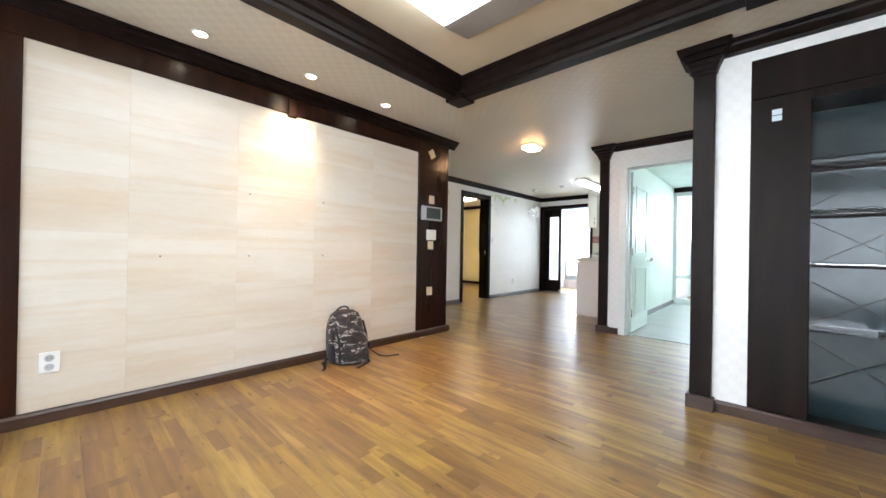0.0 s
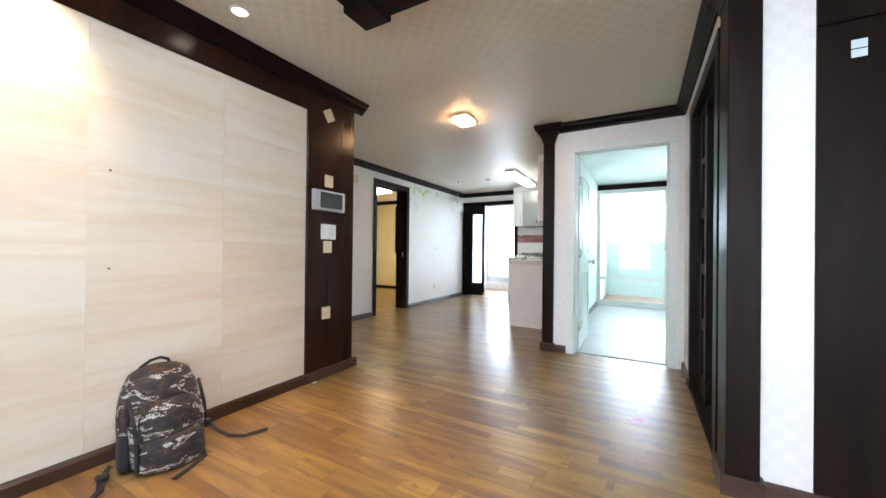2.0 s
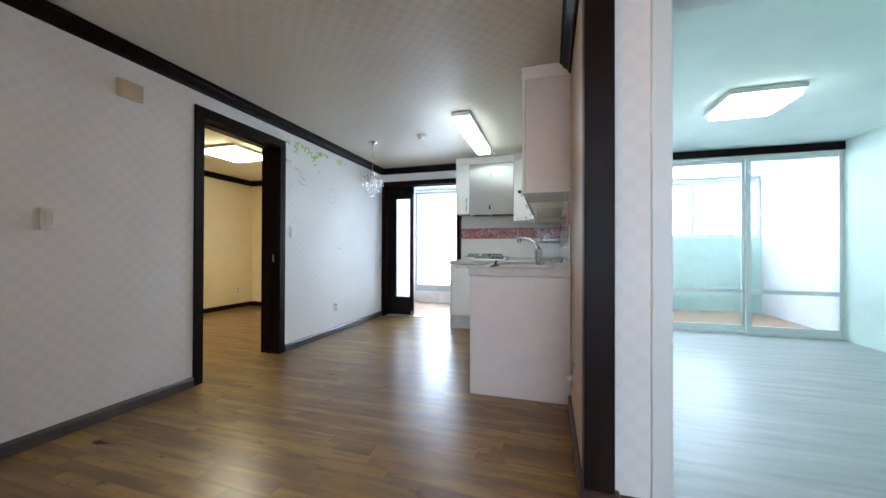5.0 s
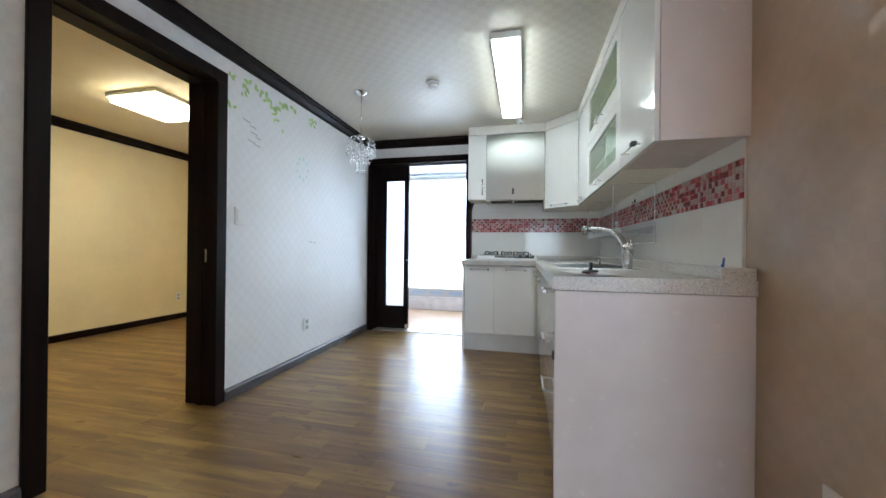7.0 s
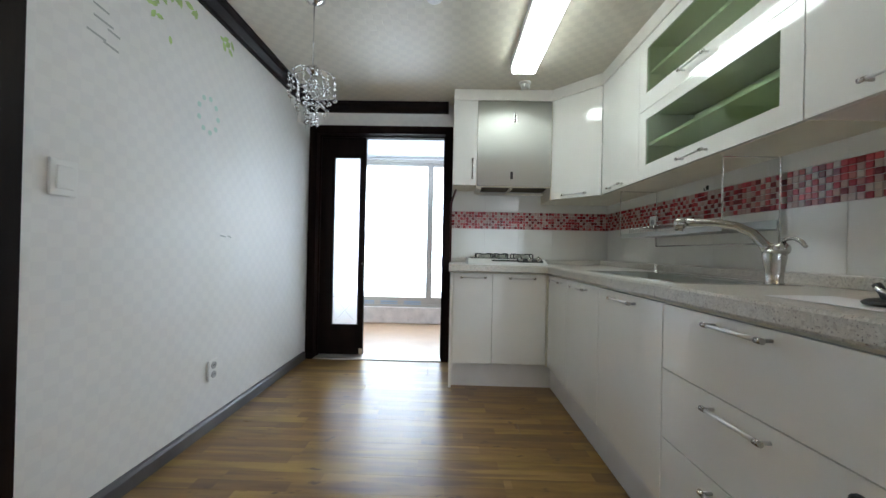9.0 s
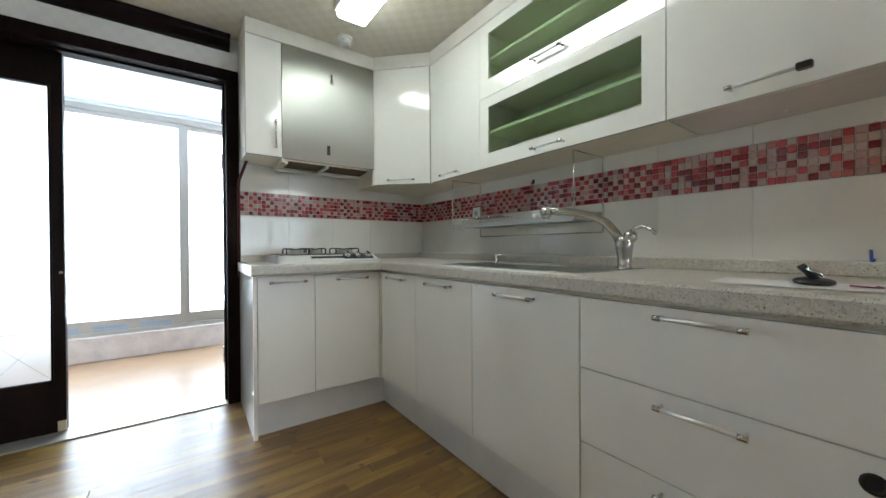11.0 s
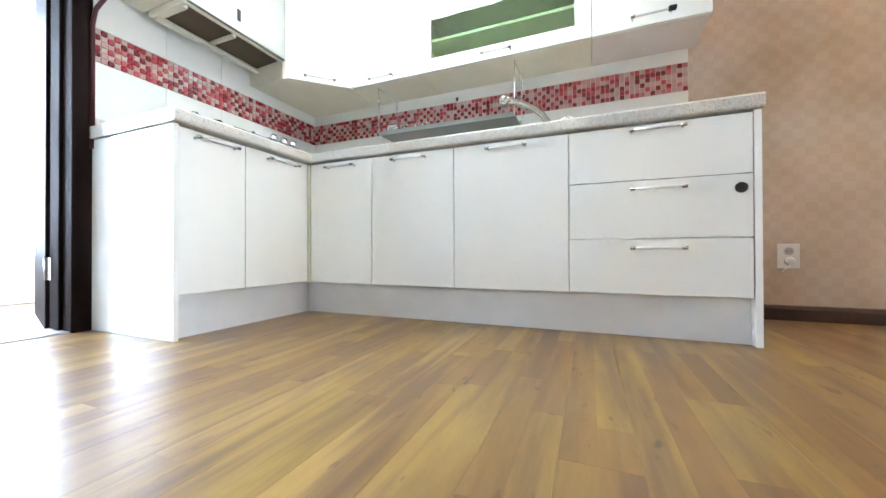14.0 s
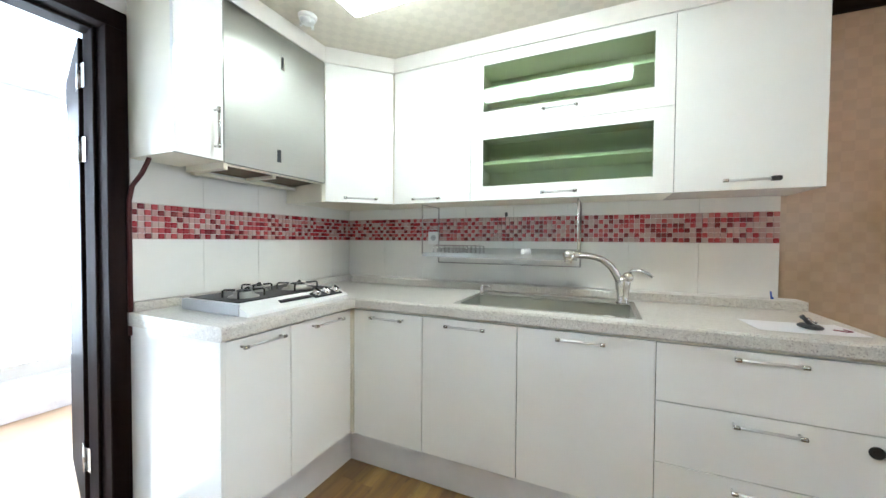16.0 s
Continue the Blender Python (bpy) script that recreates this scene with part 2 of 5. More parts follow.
M_BASE = wood("baseboard_wood", (0.03, 0.014, 0.010), (0.055, 0.027, 0.018), (0.085, 0.045, 0.03), rough=(0.3, 0.42), stretch=(2, 2, 12), jitter=False, knots=False)
M_BASEGREY = plain("baseboard_grey", (0.085, 0.078, 0.08), 0.35, vary=0.15)
M_PAPER = checker_paper("wall_paper", (0.83, 0.83, 0.825), (0.80, 0.80, 0.80), 0.045, strength=0.3)
# Same white wallpaper; warm lamplight and shade are mixed into its base colour.
M_PAPERSHADE = checker_paper("wall_paper_warm_shade", (0.60, 0.490, 0.392), (0.558, 0.452, 0.36), 0.045, 0.3, strength=0.25)
M_CEIL = checker_paper("ceiling_paper", (0.70, 0.66, 0.565), (0.645, 0.605, 0.515), 0.05, 0.04, strength=0.5)
M_COFFER = plain("coffer_paper", (0.76, 0.68, 0.52), 0.7, vary=0.06, scale=3)
M_YELLOW = plain("cream_wallpaper", (0.80, 0.70, 0.46), 0.7, vary=0.05, scale=2.5, relief=0.1)
M_MINT = plain("mint_wallpaper", (0.70, 0.80, 0.735), 0.65, vary=0.04, scale=3)
M_MINTP = plain("mint_paint", (0.70, 0.81, 0.75), 0.32, vary=0.03)
M_DOORW = plain("white_door_frame", (0.76, 0.80, 0.79), 0.35, vary=0.03)
M_MINTFLOOR = wood("pale_laminate", (0.27, 0.29, 0.265), (0.36, 0.39, 0.36), (0.46, 0.49, 0.455), rough=(0.36, 0.46), jitter=False, knots=False)
M_GLOSS = plain("white_high_gloss", (0.875, 0.87, 0.83), 0.10, vary=0.02, scale=3, coat=0.5)
M_CARC = plain("white_carcass", (0.76, 0.72, 0.59), 0.35, vary=0.04)
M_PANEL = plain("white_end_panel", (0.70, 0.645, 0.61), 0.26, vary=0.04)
M_PLINTH = plain("plinth_white", (0.72, 0.72, 0.72), 0.35, vary=0.05)
M_WTILE = plain("white_wall_tile", (0.78, 0.77, 0.725), 0.085, vary=0.03, scale=4)
M_GROUT = plain("grout", (0.72, 0.67, 0.63), 0.8)
M_MARBLE = marble_mat()
M_GRANITE = granite_mat()
REDS = [(0.0, (0.17, 0.006, 0.015)), (0.34, (0.32, 0.012, 0.027)), (0.68, (0.46, 0.06, 0.07))]
PALES = [(0.0, (0.50, 0.32, 0.285)), (0.45, (0.55, 0.41, 0.365)), (0.85, (0.50, 0.16, 0.155))]
M_RED, M_PALE = mosaic_mat("red_glass_mosaic", False, REDS), mosaic_mat("pink_glass_mosaic", False, PALES)
M_REDS, M_PALES = mosaic_mat("red_glass_mosaic_far", True, REDS), mosaic_mat("pink_glass_mosaic_far", True, PALES)
M_CAMO = camo_mat()
M_STEEL = steel("brushed_steel", (0.40, 0.40, 0.37), 0.38, stretch=(1, 1, 60), aniso=0.85)
M_SINK = steel("sink_steel", (0.66, 0.66, 0.64), 0.26)
M_CHROME = plain("chrome", (0.75, 0.75, 0.75), 0.12, 1.0, vary=0.05)
M_BAR = plain("satin_steel_bar", (0.66, 0.65, 0.63), 0.42, 1.0, vary=0.04)
M_NICKEL = plain("satin_nickel", (0.55, 0.54, 0.52), 0.25, 1.0, vary=0.05)
M_ALU = plain("aluminium_frame", (0.52, 0.50, 0.46), 0.4, 0.6, vary=0.05)
M_WHITEP = plain("white_plastic", (0.8, 0.8, 0.78), 0.35, vary=0.03)
M_CREAMP = plain("cream_plate", (0.62, 0.52, 0.36), 0.4, vary=0.06)
M_GREYP = plain("grey_plastic", (0.45, 0.45, 0.46), 0.35, vary=0.04)
M_BLACK = plain("black_plastic", (0.012, 0.012, 0.013), 0.45, vary=0.2)
M_SCREEN = plain("dark_screen", (0.05, 0.06, 0.06), 0.12, vary=0.05)
M_STRAP = plain("dark_webbing", (0.011, 0.012, 0.017), 0.8, vary=0.2, scale=60)
M_GLASS = glass_mat("clear_glass")
M_GREENPANE = glass_mat("green_glass", (0.70, 0.88, 0.68))
M_FROST = glass_mat("frosted_glass", (0.96, 0.98, 1.0), 0.4)
M_CRYSTAL = glass_mat("crystal", (1, 1, 1), 0.0)
M_MIRROR = plain("smoked_glass", (0.028, 0.044, 0.05), 0.13, 0.0, vary=0.3, scale=3)
M_TAN = plain("tan_balcony_tile", (0.40, 0.255, 0.15), 0.35, vary=0.08)
M_CURB = plain("pale_stone", (0.72, 0.66, 0.63), 0.3, vary=0.12, scale=9)
M_TURQ = plain("pale_turquoise_paint", (0.58, 0.78, 0.71), 0.5, vary=0.05)
M_WHITE = plain("white_paint", (0.8, 0.8, 0.8), 0.55, vary=0.03)
M_DARKTILE = plain("dark_floor_tile", (0.06, 0.06, 0.065), 0.3, vary=0.2)
M_TUBE = emitter("lamp_white", (0.95, 1.0, 0.91), 12.0)
M_TUBEC = emitter("lamp_coffer", (0.95, 0.98, 1.0), 9.0)
M_TUBEY = emitter("lamp_yellow_room", (1.0, 0.86, 0.55), 25.0)
M_TUBEG = emitter("lamp_green_room", (1.0, 1.0, 0.92), 9.0)
M_HALL = emitter("lamp_hall", (1.0, 0.55, 0.26), 46.0)
M_SPOT = emitter("lamp_downlight", (1.0, 0.84, 0.6), 25.0)
M_OUT = emitter("bright_haze", (0.93, 0.97, 1.0), 2.2)

# ---- mesh helpers ----


def merge(bms):
    out = bmesh.new()
    for b in bms:
        me = bpy.data.meshes.new("t")
        b.to_mesh(me)
        b.free()
        out.from_mesh(me)
        bpy.data.meshes.remove(me)
    return out


def box(x0, x1, y0, y1, z0, z1, bevel=0.0, seg=1):
    bm = bmesh.new()
    bmesh.ops.create_cube(bm, size=1)
    for v in bm.verts:
        v.co = Vector((x0 + (x1 - x0) * (v.co.x + 0.5), y0 + (y1 - y0) * (v.co.y + 0.5), z0 + (z1 - z0) * (v.co.z + 0.5)))
    if bevel:
        bmesh.ops.bevel(bm, geom=bm.edges[:], offset=bevel, segments=seg, affect="EDGES", profile=0.5)
    return bm


def prism(points, axis, a0, a1):
    """Extrudes a closed outline. axis 'x': points are (y, z); 'y': (x, z); 'z': (x, y)."""
    bm = bmesh.new()

    def at(p, a):
        return {"x": (a, p[0], p[1]), "y": (p[0], a, p[1]), "z": (p[0], p[1], a)}[axis]
    lo, hi = [bm.verts.new(at(p, a0)) for p in points], [bm.verts.new(at(p, a1)) for p in points]
    n = len(points)
    bm.faces.new(lo)
    bm.faces.new(hi)
    for i in range(n):
        bm.faces.new((lo[i], lo[(i + 1) % n], hi[(i + 1) % n], hi[i]))
    bmesh.ops.recalc_face_normals(bm, faces=bm.faces[:])
    return bm


def tube(points, r, seg=8, closed=False):
    """A round bar along a line of points; r is one radius or one for each point."""
    bm = bmesh.new()
    pts = [Vector(p) for p in points]
    n = len(pts)
    rs = r if isinstance(r, (list, tuple)) else [r] * n
    rings, side = [], None
    for i, p in enumerate(pts):
        a = pts[i - 1] if i or closed else p
        b = pts[(i + 1) % n] if i < n - 1 or closed else p
        d = (b - a).normalized()
        if side is None:
            side = d.orthogonal().normalized()
        side = (side - d * side.dot(d)).normalized()
        up = d.cross(side)
        rings.append([bm.verts.new(p + rs[i] * (side * math.cos(2 * math.pi * k / seg) + up * math.sin(2 * math.pi * k / seg))) for k in range(seg)])
    for i in range(n if closed else n - 1):
        u, w = rings[i], rings[(i + 1) % n]
        for k in range(seg):
            bm.faces.new((u[k], u[(k + 1) % seg], w[(k + 1) % seg], w[k]))
    if not closed:
        bm.faces.new(rings[0][::-1])
        bm.faces.new(rings[-1])
    for f in bm.faces:
        f.smooth = len(f.verts) == 4
    bmesh.ops.recalc_face_normals(bm, faces=bm.faces[:])
    return bm


def lathe(profile, at, seg=20, axis="z"):
    bm = bmesh.new()
    rings = []
    for r, h in profile:
        ring = []
        for k in range(seg):
            a = 2 * math.pi * k / seg
            c, s = r * math.cos(a), r * math.sin(a)
            o = {"z": (c, s, h), "x": (h, c, s), "y": (c, h, s)}[axis]
            ring.append(bm.verts.new(Vector(at) + Vector(o)))
        rings.append(ring)
    for u, w in zip(rings, rings[1:]):
        for k in range(seg):
            bm.faces.new((u[k], u[(k + 1) % seg], w[(k + 1) % seg], w[k])).smooth = True
    bm.faces.new(rings[0])
    bm.faces.new(rings[-1])
    bmesh.ops.recalc_face_normals(bm, faces=bm.faces[:])
    return bm


def ball(at, r, sx=1, sy=1, sz=1, u=12, v=8):
    bm = bmesh.new()
    bmesh.ops.create_uvsphere(bm, u_segments=u, v_segments=v, radius=r)
    for w in bm.verts:
        w.co = Vector((w.co.x * sx, w.co.y * sy, w.co.z * sz)) + Vector(at)
    for f in bm.faces:
        f.smooth = True
    return bm


def turned(bm, m):
    bmesh.ops.transform(bm, matrix=m, verts=bm.verts[:])
    return bm


def base_of(ob):
    p = Vector((0, 0, 0))
    while ob:
        p += ob.location
        ob = ob.parent
    return p


def part(name, bm, material, parent=None, label=""):
    """Links a bmesh in world coordinates as one mesh object, under parent if given."""
    me = bpy.data.meshes.new(name)
    b = base_of(parent)
    bmesh.ops.translate(bm, verts=bm.verts[:], vec=-b)
    bm.to_mesh(me)
    bm.free()
    me.materials.append(material)
    ob = new(name, me)
    ob.parent = parent
    if label:
        ob["label"] = label
    return ob


def thing(name, at, label, category, group="", kind=""):
    ob = new(name)
    ob.location = at
    ob.empty_display_size = 0.05
    return tagged(ob, label, category, group, kind)


def structure(name, bm, material, label="", category=""):
    return tagged(part(name, bm, material), label, category, "", "structure")


def weld(bm):
    """Joins butting boxes into one skin: shared corners welded, inner faces removed."""
    bmesh.ops.remove_doubles(bm, verts=bm.verts[:], dist=1e-5)
    bm.verts.index_update()
    twin = {}
    for f in bm.faces:
        twin.setdefault(frozenset(v.index for v in f.verts), []).append(f)
    inner = [f for fs in twin.values() if len(fs) > 1 for f in fs]
    if inner:
        bmesh.ops.delete(bm, geom=inner, context="FACES")
    bmesh.ops.dissolve_limit(bm, angle_limit=0.01, verts=bm.verts[:], edges=bm.edges[:])
    return bm


def with_holes(axis, d0, d1, a0, a1, z0, z1, holes):
    """A wall slab between d0 and d1 across its thickness, along a0..a1, cut by holes (a0, a1, z0, z1)."""
    xs = sorted({a0, a1, *[h[0] for h in holes], *[h[1] for h in holes]})
    zs = sorted({z0, z1, *[h[2] for h in holes], *[h[3] for h in holes]})
    cells = []
    for u0, u1 in zip(xs, xs[1:]):
        for w0, w1 in zip(zs, zs[1:]):
            if any(h[0] <= u0 and u1 <= h[1] and h[2] <= w0 and w1 <= h[3] for h in holes):
                continue
            cells.append(box(d0, d1, u0, u1, w0, w1) if axis == "x" else box(u0, u1, d0, d1, w0, w1))
    return weld(merge(cells))


# ---- the plan, in metres ----
CEIL = 2.30
XM, XL, XK, XE = -2.84, -4.19, -1.505, -0.29
YB, YG, YD, YA = 8.345, 4.775, 3.005, 3.38

# ---- structure: floors, walls, ceilings ----
structure("floor_slab", box(-7.2, 2.9, -3.0, 8.50, -0.12, -0.012), M_GROUT, "grey screed below the laminate planks", "floor")
structure("floor_yellow_room", box(-7.05, -4.38, 3.5, 8.6, -0.012, -0.001), M_FLOOR, "wood-look laminate floor of the cream room", "floor")
structure("floor_mint_room", box(-1.38, 1.75, 4.875, 8.52, -0.012, 0.002), M_MINTFLOOR, "pale glossy laminate floor of the mint room", "floor")
structure("floor_entry", box(-0.2, 1.75, 3.3, 4.6, -0.012, 0.001), M_DARKTILE, "dark stone floor of the entrance", "floor")
structure("floor_balcony_kitchen", box(-4.5, -1.45, 8.50, 10.6, -0.14, -0.03), M_TAN, "tan tiled balcony floor in daylight", "floor")
structure("floor_balcony_bedroom", box(-1.45, 1.95, 8.52, 10.75, -0.14, -0.01), M_TAN, "tan tiled balcony floor beyond sliding doors", "floor")

structure("wall_living_left", box(-3.05, XM - 0.018, -2.9, YA - 0.02, 0, CEIL), M_WHITE, "plastered wall behind the stone panels", "wall")
structure("wall_return", box(-4.39, XM - 0.01, YA - 0.2, YA, 0, CEIL), M_PAPER, "white embossed wallpaper on the return wall", "wall")
structure("wall_left", with_holes("x", XL - 0.2, XL, YA, YB, 0, CEIL, [(5.31, 6.14, 0, 2.05)]), M_PAPER, "white embossed checker wallpaper beside a dark doorway", "wall")
structure("wall_back", with_holes("y", YB, YB + 0.155, XL - 0.2, XK + 0.13, 0, CEIL, [(-4.125, -2.955, 0, 2.035)]), M_PAPER, "white papered wall with the balcony doorway", "wall")
structure("wall_kitchen_right", box(XK, XK + 0.13, YG + 0.084, YB, 0, CEIL), M_PAPERSHADE, "embossed checker wallpaper, warm light and shade in its colour, with faint stains", "wall")
structure("wall_mint_door", with_holes("y", YG, YG + 0.14, -1.46, 1.75, 0, CEIL, [(-1.215, -0.395, 0, 2.02)]), M_PAPER, "white embossed wallpaper round a mint doorway", "wall")
structure("wall_entry", with_holes("x", XE, XE + 0.12, YD + 0.14, YG, 0, CEIL, [(3.28, 4.27, 0, 2.03)]), M_PAPER, "cream papered wall with the dark entrance doorway", "wall")
structure("wall_display", box(XE + 0.02, -0.02, YD, YD + 0.33, 0, CEIL), M_PAPER, "white embossed wallpaper beside the built-in display cabinet", "wall")
structure("wall_display_back", box(-0.02, 2.75, YD + 0.31, YD + 0.42, 0, CEIL), M_PAPER, "white papered wall behind the built-in display cabinet", "wall")
structure("wall_display_top", box(-0.02, 2.75, YD, YD + 0.31, 2.15, CEIL), M_PAPER, "white papered strip above the built-in display cabinet", "wall")
structure("wall_living_right", box(2.6, 2.75, -2.9, YD, 0, CEIL), M_PAPER, "plain white papered wall", "wall")
structure("wall_living_rear", with_holes("y", -2.95, -2.8, -3.05, 2.75, 0, CEIL, [(-2.3, 2.1, 0.12, 2.15)]), M_PAPER, "white wall with a wide window", "wall")
structure("wall_yellow_room", merge([box(-7.16, -6.99, 3.4, 8.72, 0, CEIL), box(-6.99, -4.39, 3.4, 3.55, 0, CEIL), with_holes("y", 8.57, 8.72, -6.99, -4.39, 0, CEIL, [(-6.28, -4.9, 0.95, 2.15)])]), M_YELLOW, "cream yellow papered walls", "wall")
structure("wall_yellow_inner", with_holes("x", XL - 0.206, XL - 0.2, 3.55, 8.57, 0, CEIL, [(5.31, 6.14, 0, 2.05)]), M_YELLOW, "cream yellow papered wall round the doorway", "wall")
structure("wall_mint_room", merge([box(1.6, 1.75, 4.92, 8.5, 0, CEIL), box(XK + 0.13, XK + 0.135, 4.92, 8.5, 0, CEIL), box(XK + 0.135, 1.6, 8.5, 8.6, 2.22, CEIL), box(-0.39, 1.6, 4.92, 4.925, 0, CEIL)]), M_MINT, "pale mint papered walls", "wall")
structure("wall_entry_hall", merge([box(-0.165, 1.6, 4.46, YG, 0, CEIL), box(1.6, 1.75, 3.4, YG, 0, CEIL)]), M_WHITE, "white painted wall of the entrance hall", "wall")
structure("wall_balcony_side", merge([box(-4.5, -4.33, 8.5, 10.6, -0.03, CEIL), box(XK + 0.02, XK + 0.15, 8.5, 10.75, -0.03, CEIL), box(1.75, 1.9, 8.5, 10.75, -0.03, CEIL)]), M_WHITE, "white painted balcony side walls", "wall")
structure("wall_balcony_low", box(XK + 0.15, 1.75, 10.5, 10.62, -0.03, 1.25), M_TURQ, "turquoise painted balcony parapet", "wall")
structure("wall_balcony_curb", box(-4.33, XK + 0.02, 10.12, 10.32, -0.03, 0.19, 0.006), M_CURB, "pale stone kerb below the balcony window", "wall")

CX0, CX1, CY0, CY1, CZ = -1.90, 0.06, -1.7, 2.50, 2.42
structure("ceiling", merge([box(-4.39, CX0, YA - 0.2, YB, CEIL, 2.36), box(-3.05, CX0, -2.95, YA - 0.2, CEIL, 2.36), box(CX1, 2.75, -2.95, 4.86, CEIL, 2.36), box(CX0, CX1, CY1, YB, CEIL, 2.36), box(CX0, CX1, -2.95, CY0, CEIL, 2.36)]), M_CEIL, "white embossed checker ceiling paper", "ceiling")
structure("ceiling_coffer", merge([box(CX0 - 0.03, CX1 + 0.03, CY0 - 0.03, CY1 + 0.03, CZ, CZ + 0.04), box(CX0 - 0.03, CX0, CY0, CY1, 2.36, CZ), box(CX1, CX1 + 0.03, CY0, CY1, 2.36, CZ), box(CX0, CX1, CY1, CY1 + 0.03, 2.36, CZ), box(CX0, CX1, CY0 - 0.03, CY0, 2.36, CZ)]), M_COFFER, "cream papered recess of the ceiling", "ceiling")
structure("ceiling_yellow_room", box(-7.16, -4.395, 3.4, 8.72, CEIL, 2.36), M_YELLOW, "cream ceiling", "ceiling")
structure("ceiling_mint_room", box(XK + 0.135, 1.75, 4.87, 8.6, CEIL - 0.004, CEIL - 0.001), M_MINT, "pale mint ceiling", "ceiling")
structure("ceiling_roof", box(-7.2, 2.9, -3.1, 10.8, 2.48, 2.6), M_WHITE, "plain slab above the rooms", "ceiling")
# White balcony ceiling; bluish grey colour stands in for its shade.
structure("ceiling_balcony", box(-4.5, 1.9, 8.5, 10.75, 2.30, 2.36), plain("balcony_ceiling_shade", (0.60, 0.63, 0.67), 0.6), "white balcony ceiling with its shade put in as bluish grey", "ceiling")
structure("backdrop_north", box(-12, 10, 13.0, 13.1, -8, 9), M_OUT, "bright hazy daylight outside", "backdrop")
structure("backdrop_south", box(-10, 10, -6.1, -6.0, -8, 9), M_OUT, "bright hazy daylight outside", "backdrop")

# crowns and baseboards
CROWN = [(0.0, 2.215), (0.014, 2.215), (0.018, 2.232), (0.03, 2.244), (0.052, 2.262), (0.056, 2.278), (0.072, 2.284), (0.072, CEIL - 0.002), (0.0, CEIL - 0.002)]
SKIRT = [(0.0, 0.0), (0.02, 0.0), (0.02, 0.055), (0.012, 0.068), (0.0, 0.072)]


def run(name, profile, axis, at, sign, a0, a1, material, label):
    return structure(name, prism([(at + sign * d, z) for d, z in profile], axis, a0, a1), material, label, name)


DK = "dark wenge cornice below the ceiling"
run("trim", CROWN, "y", XL, 1, YA, YB, M_WENGE, DK)
run("trim", CROWN, "x", YB, -1, XL, -2.94, M_WENGE, DK)
run("trim", CROWN, "y", XK, -1, 4.865, 5.78, M_WENGE, DK)
run("trim", CROWN, "x", YG, -1, -1.385, XE, M_WENGE, DK)
run("trim", CROWN, "y", XE, -1, YD + 0.02, YG - 0.0, M_WENGE, DK)
run("trim", CROWN, "x", YD, -1, -0.17, 2.6, M_WENGE, DK)
run("trim", CROWN, "x", YA, 1, XL, XM, M_WENGE, DK)
run("trim", CROWN, "y", -6.99, 1, 3.55, 8.57, M_WENGE, DK)
run("trim", CROWN, "x", 8.57, -1, -6.99, -4.40, M_WENGE, DK)
run("trim", [(0, 2.2), (0.03, 2.2), (0.03, 2.29), (0, 2.29)], "x", 8.5, -1, XK + 0.14, 1.6, M_WENGE, "dark strip above the sliding doors")
DB, DG = "brown wood baseboard", "dark grey baseboard"
run("baseboard", SKIRT, "y", XL, 1, YA, 5.25, M_BASEGREY, DG)
run("baseboard", SKIRT, "y", XL, 1, 6.205, YB - 0.03, M_BASEGREY, DG)
run("baseboard", SKIRT, "y", XK, -1, 4.865, 5.735, M_BASE, DB)
run("baseboard", SKIRT, "x", YG, -1, -1.385, -1.277, M_BASE, DB)
run("baseboard", SKIRT, "y", XE, -1, 4.355, YG, M_BASE, DB)
run("baseboard", SKIRT, "x", YD, -1, -0.17, 2.6, M_BASE, DB)
run("baseboard", SKIRT, "y", XM + 0.01, 1, -2.8, 2.895, M_BASE, DB)
run("baseboard", SKIRT, "x", YA, 1, XL, XM, M_BASEGREY, DG)
run("baseboard", SKIRT, "y", -6.99, 1, 3.55, 8.57, M_WENGE, "dark baseboard")
run("baseboard", SKIRT, "x", 8.57, -1, -6.99, -4.40, M_WENGE, "dark baseboard")
run("baseboard", SKIRT, "x", 4.46, -1, -0.18, 1.6, M_MAHOG, "reddish dark baseboard")
run("baseboard", SKIRT, "y", XK + 0.135, 1, 4.93, 8.5, M_BASEGREY, DG)

# ---- living room ----


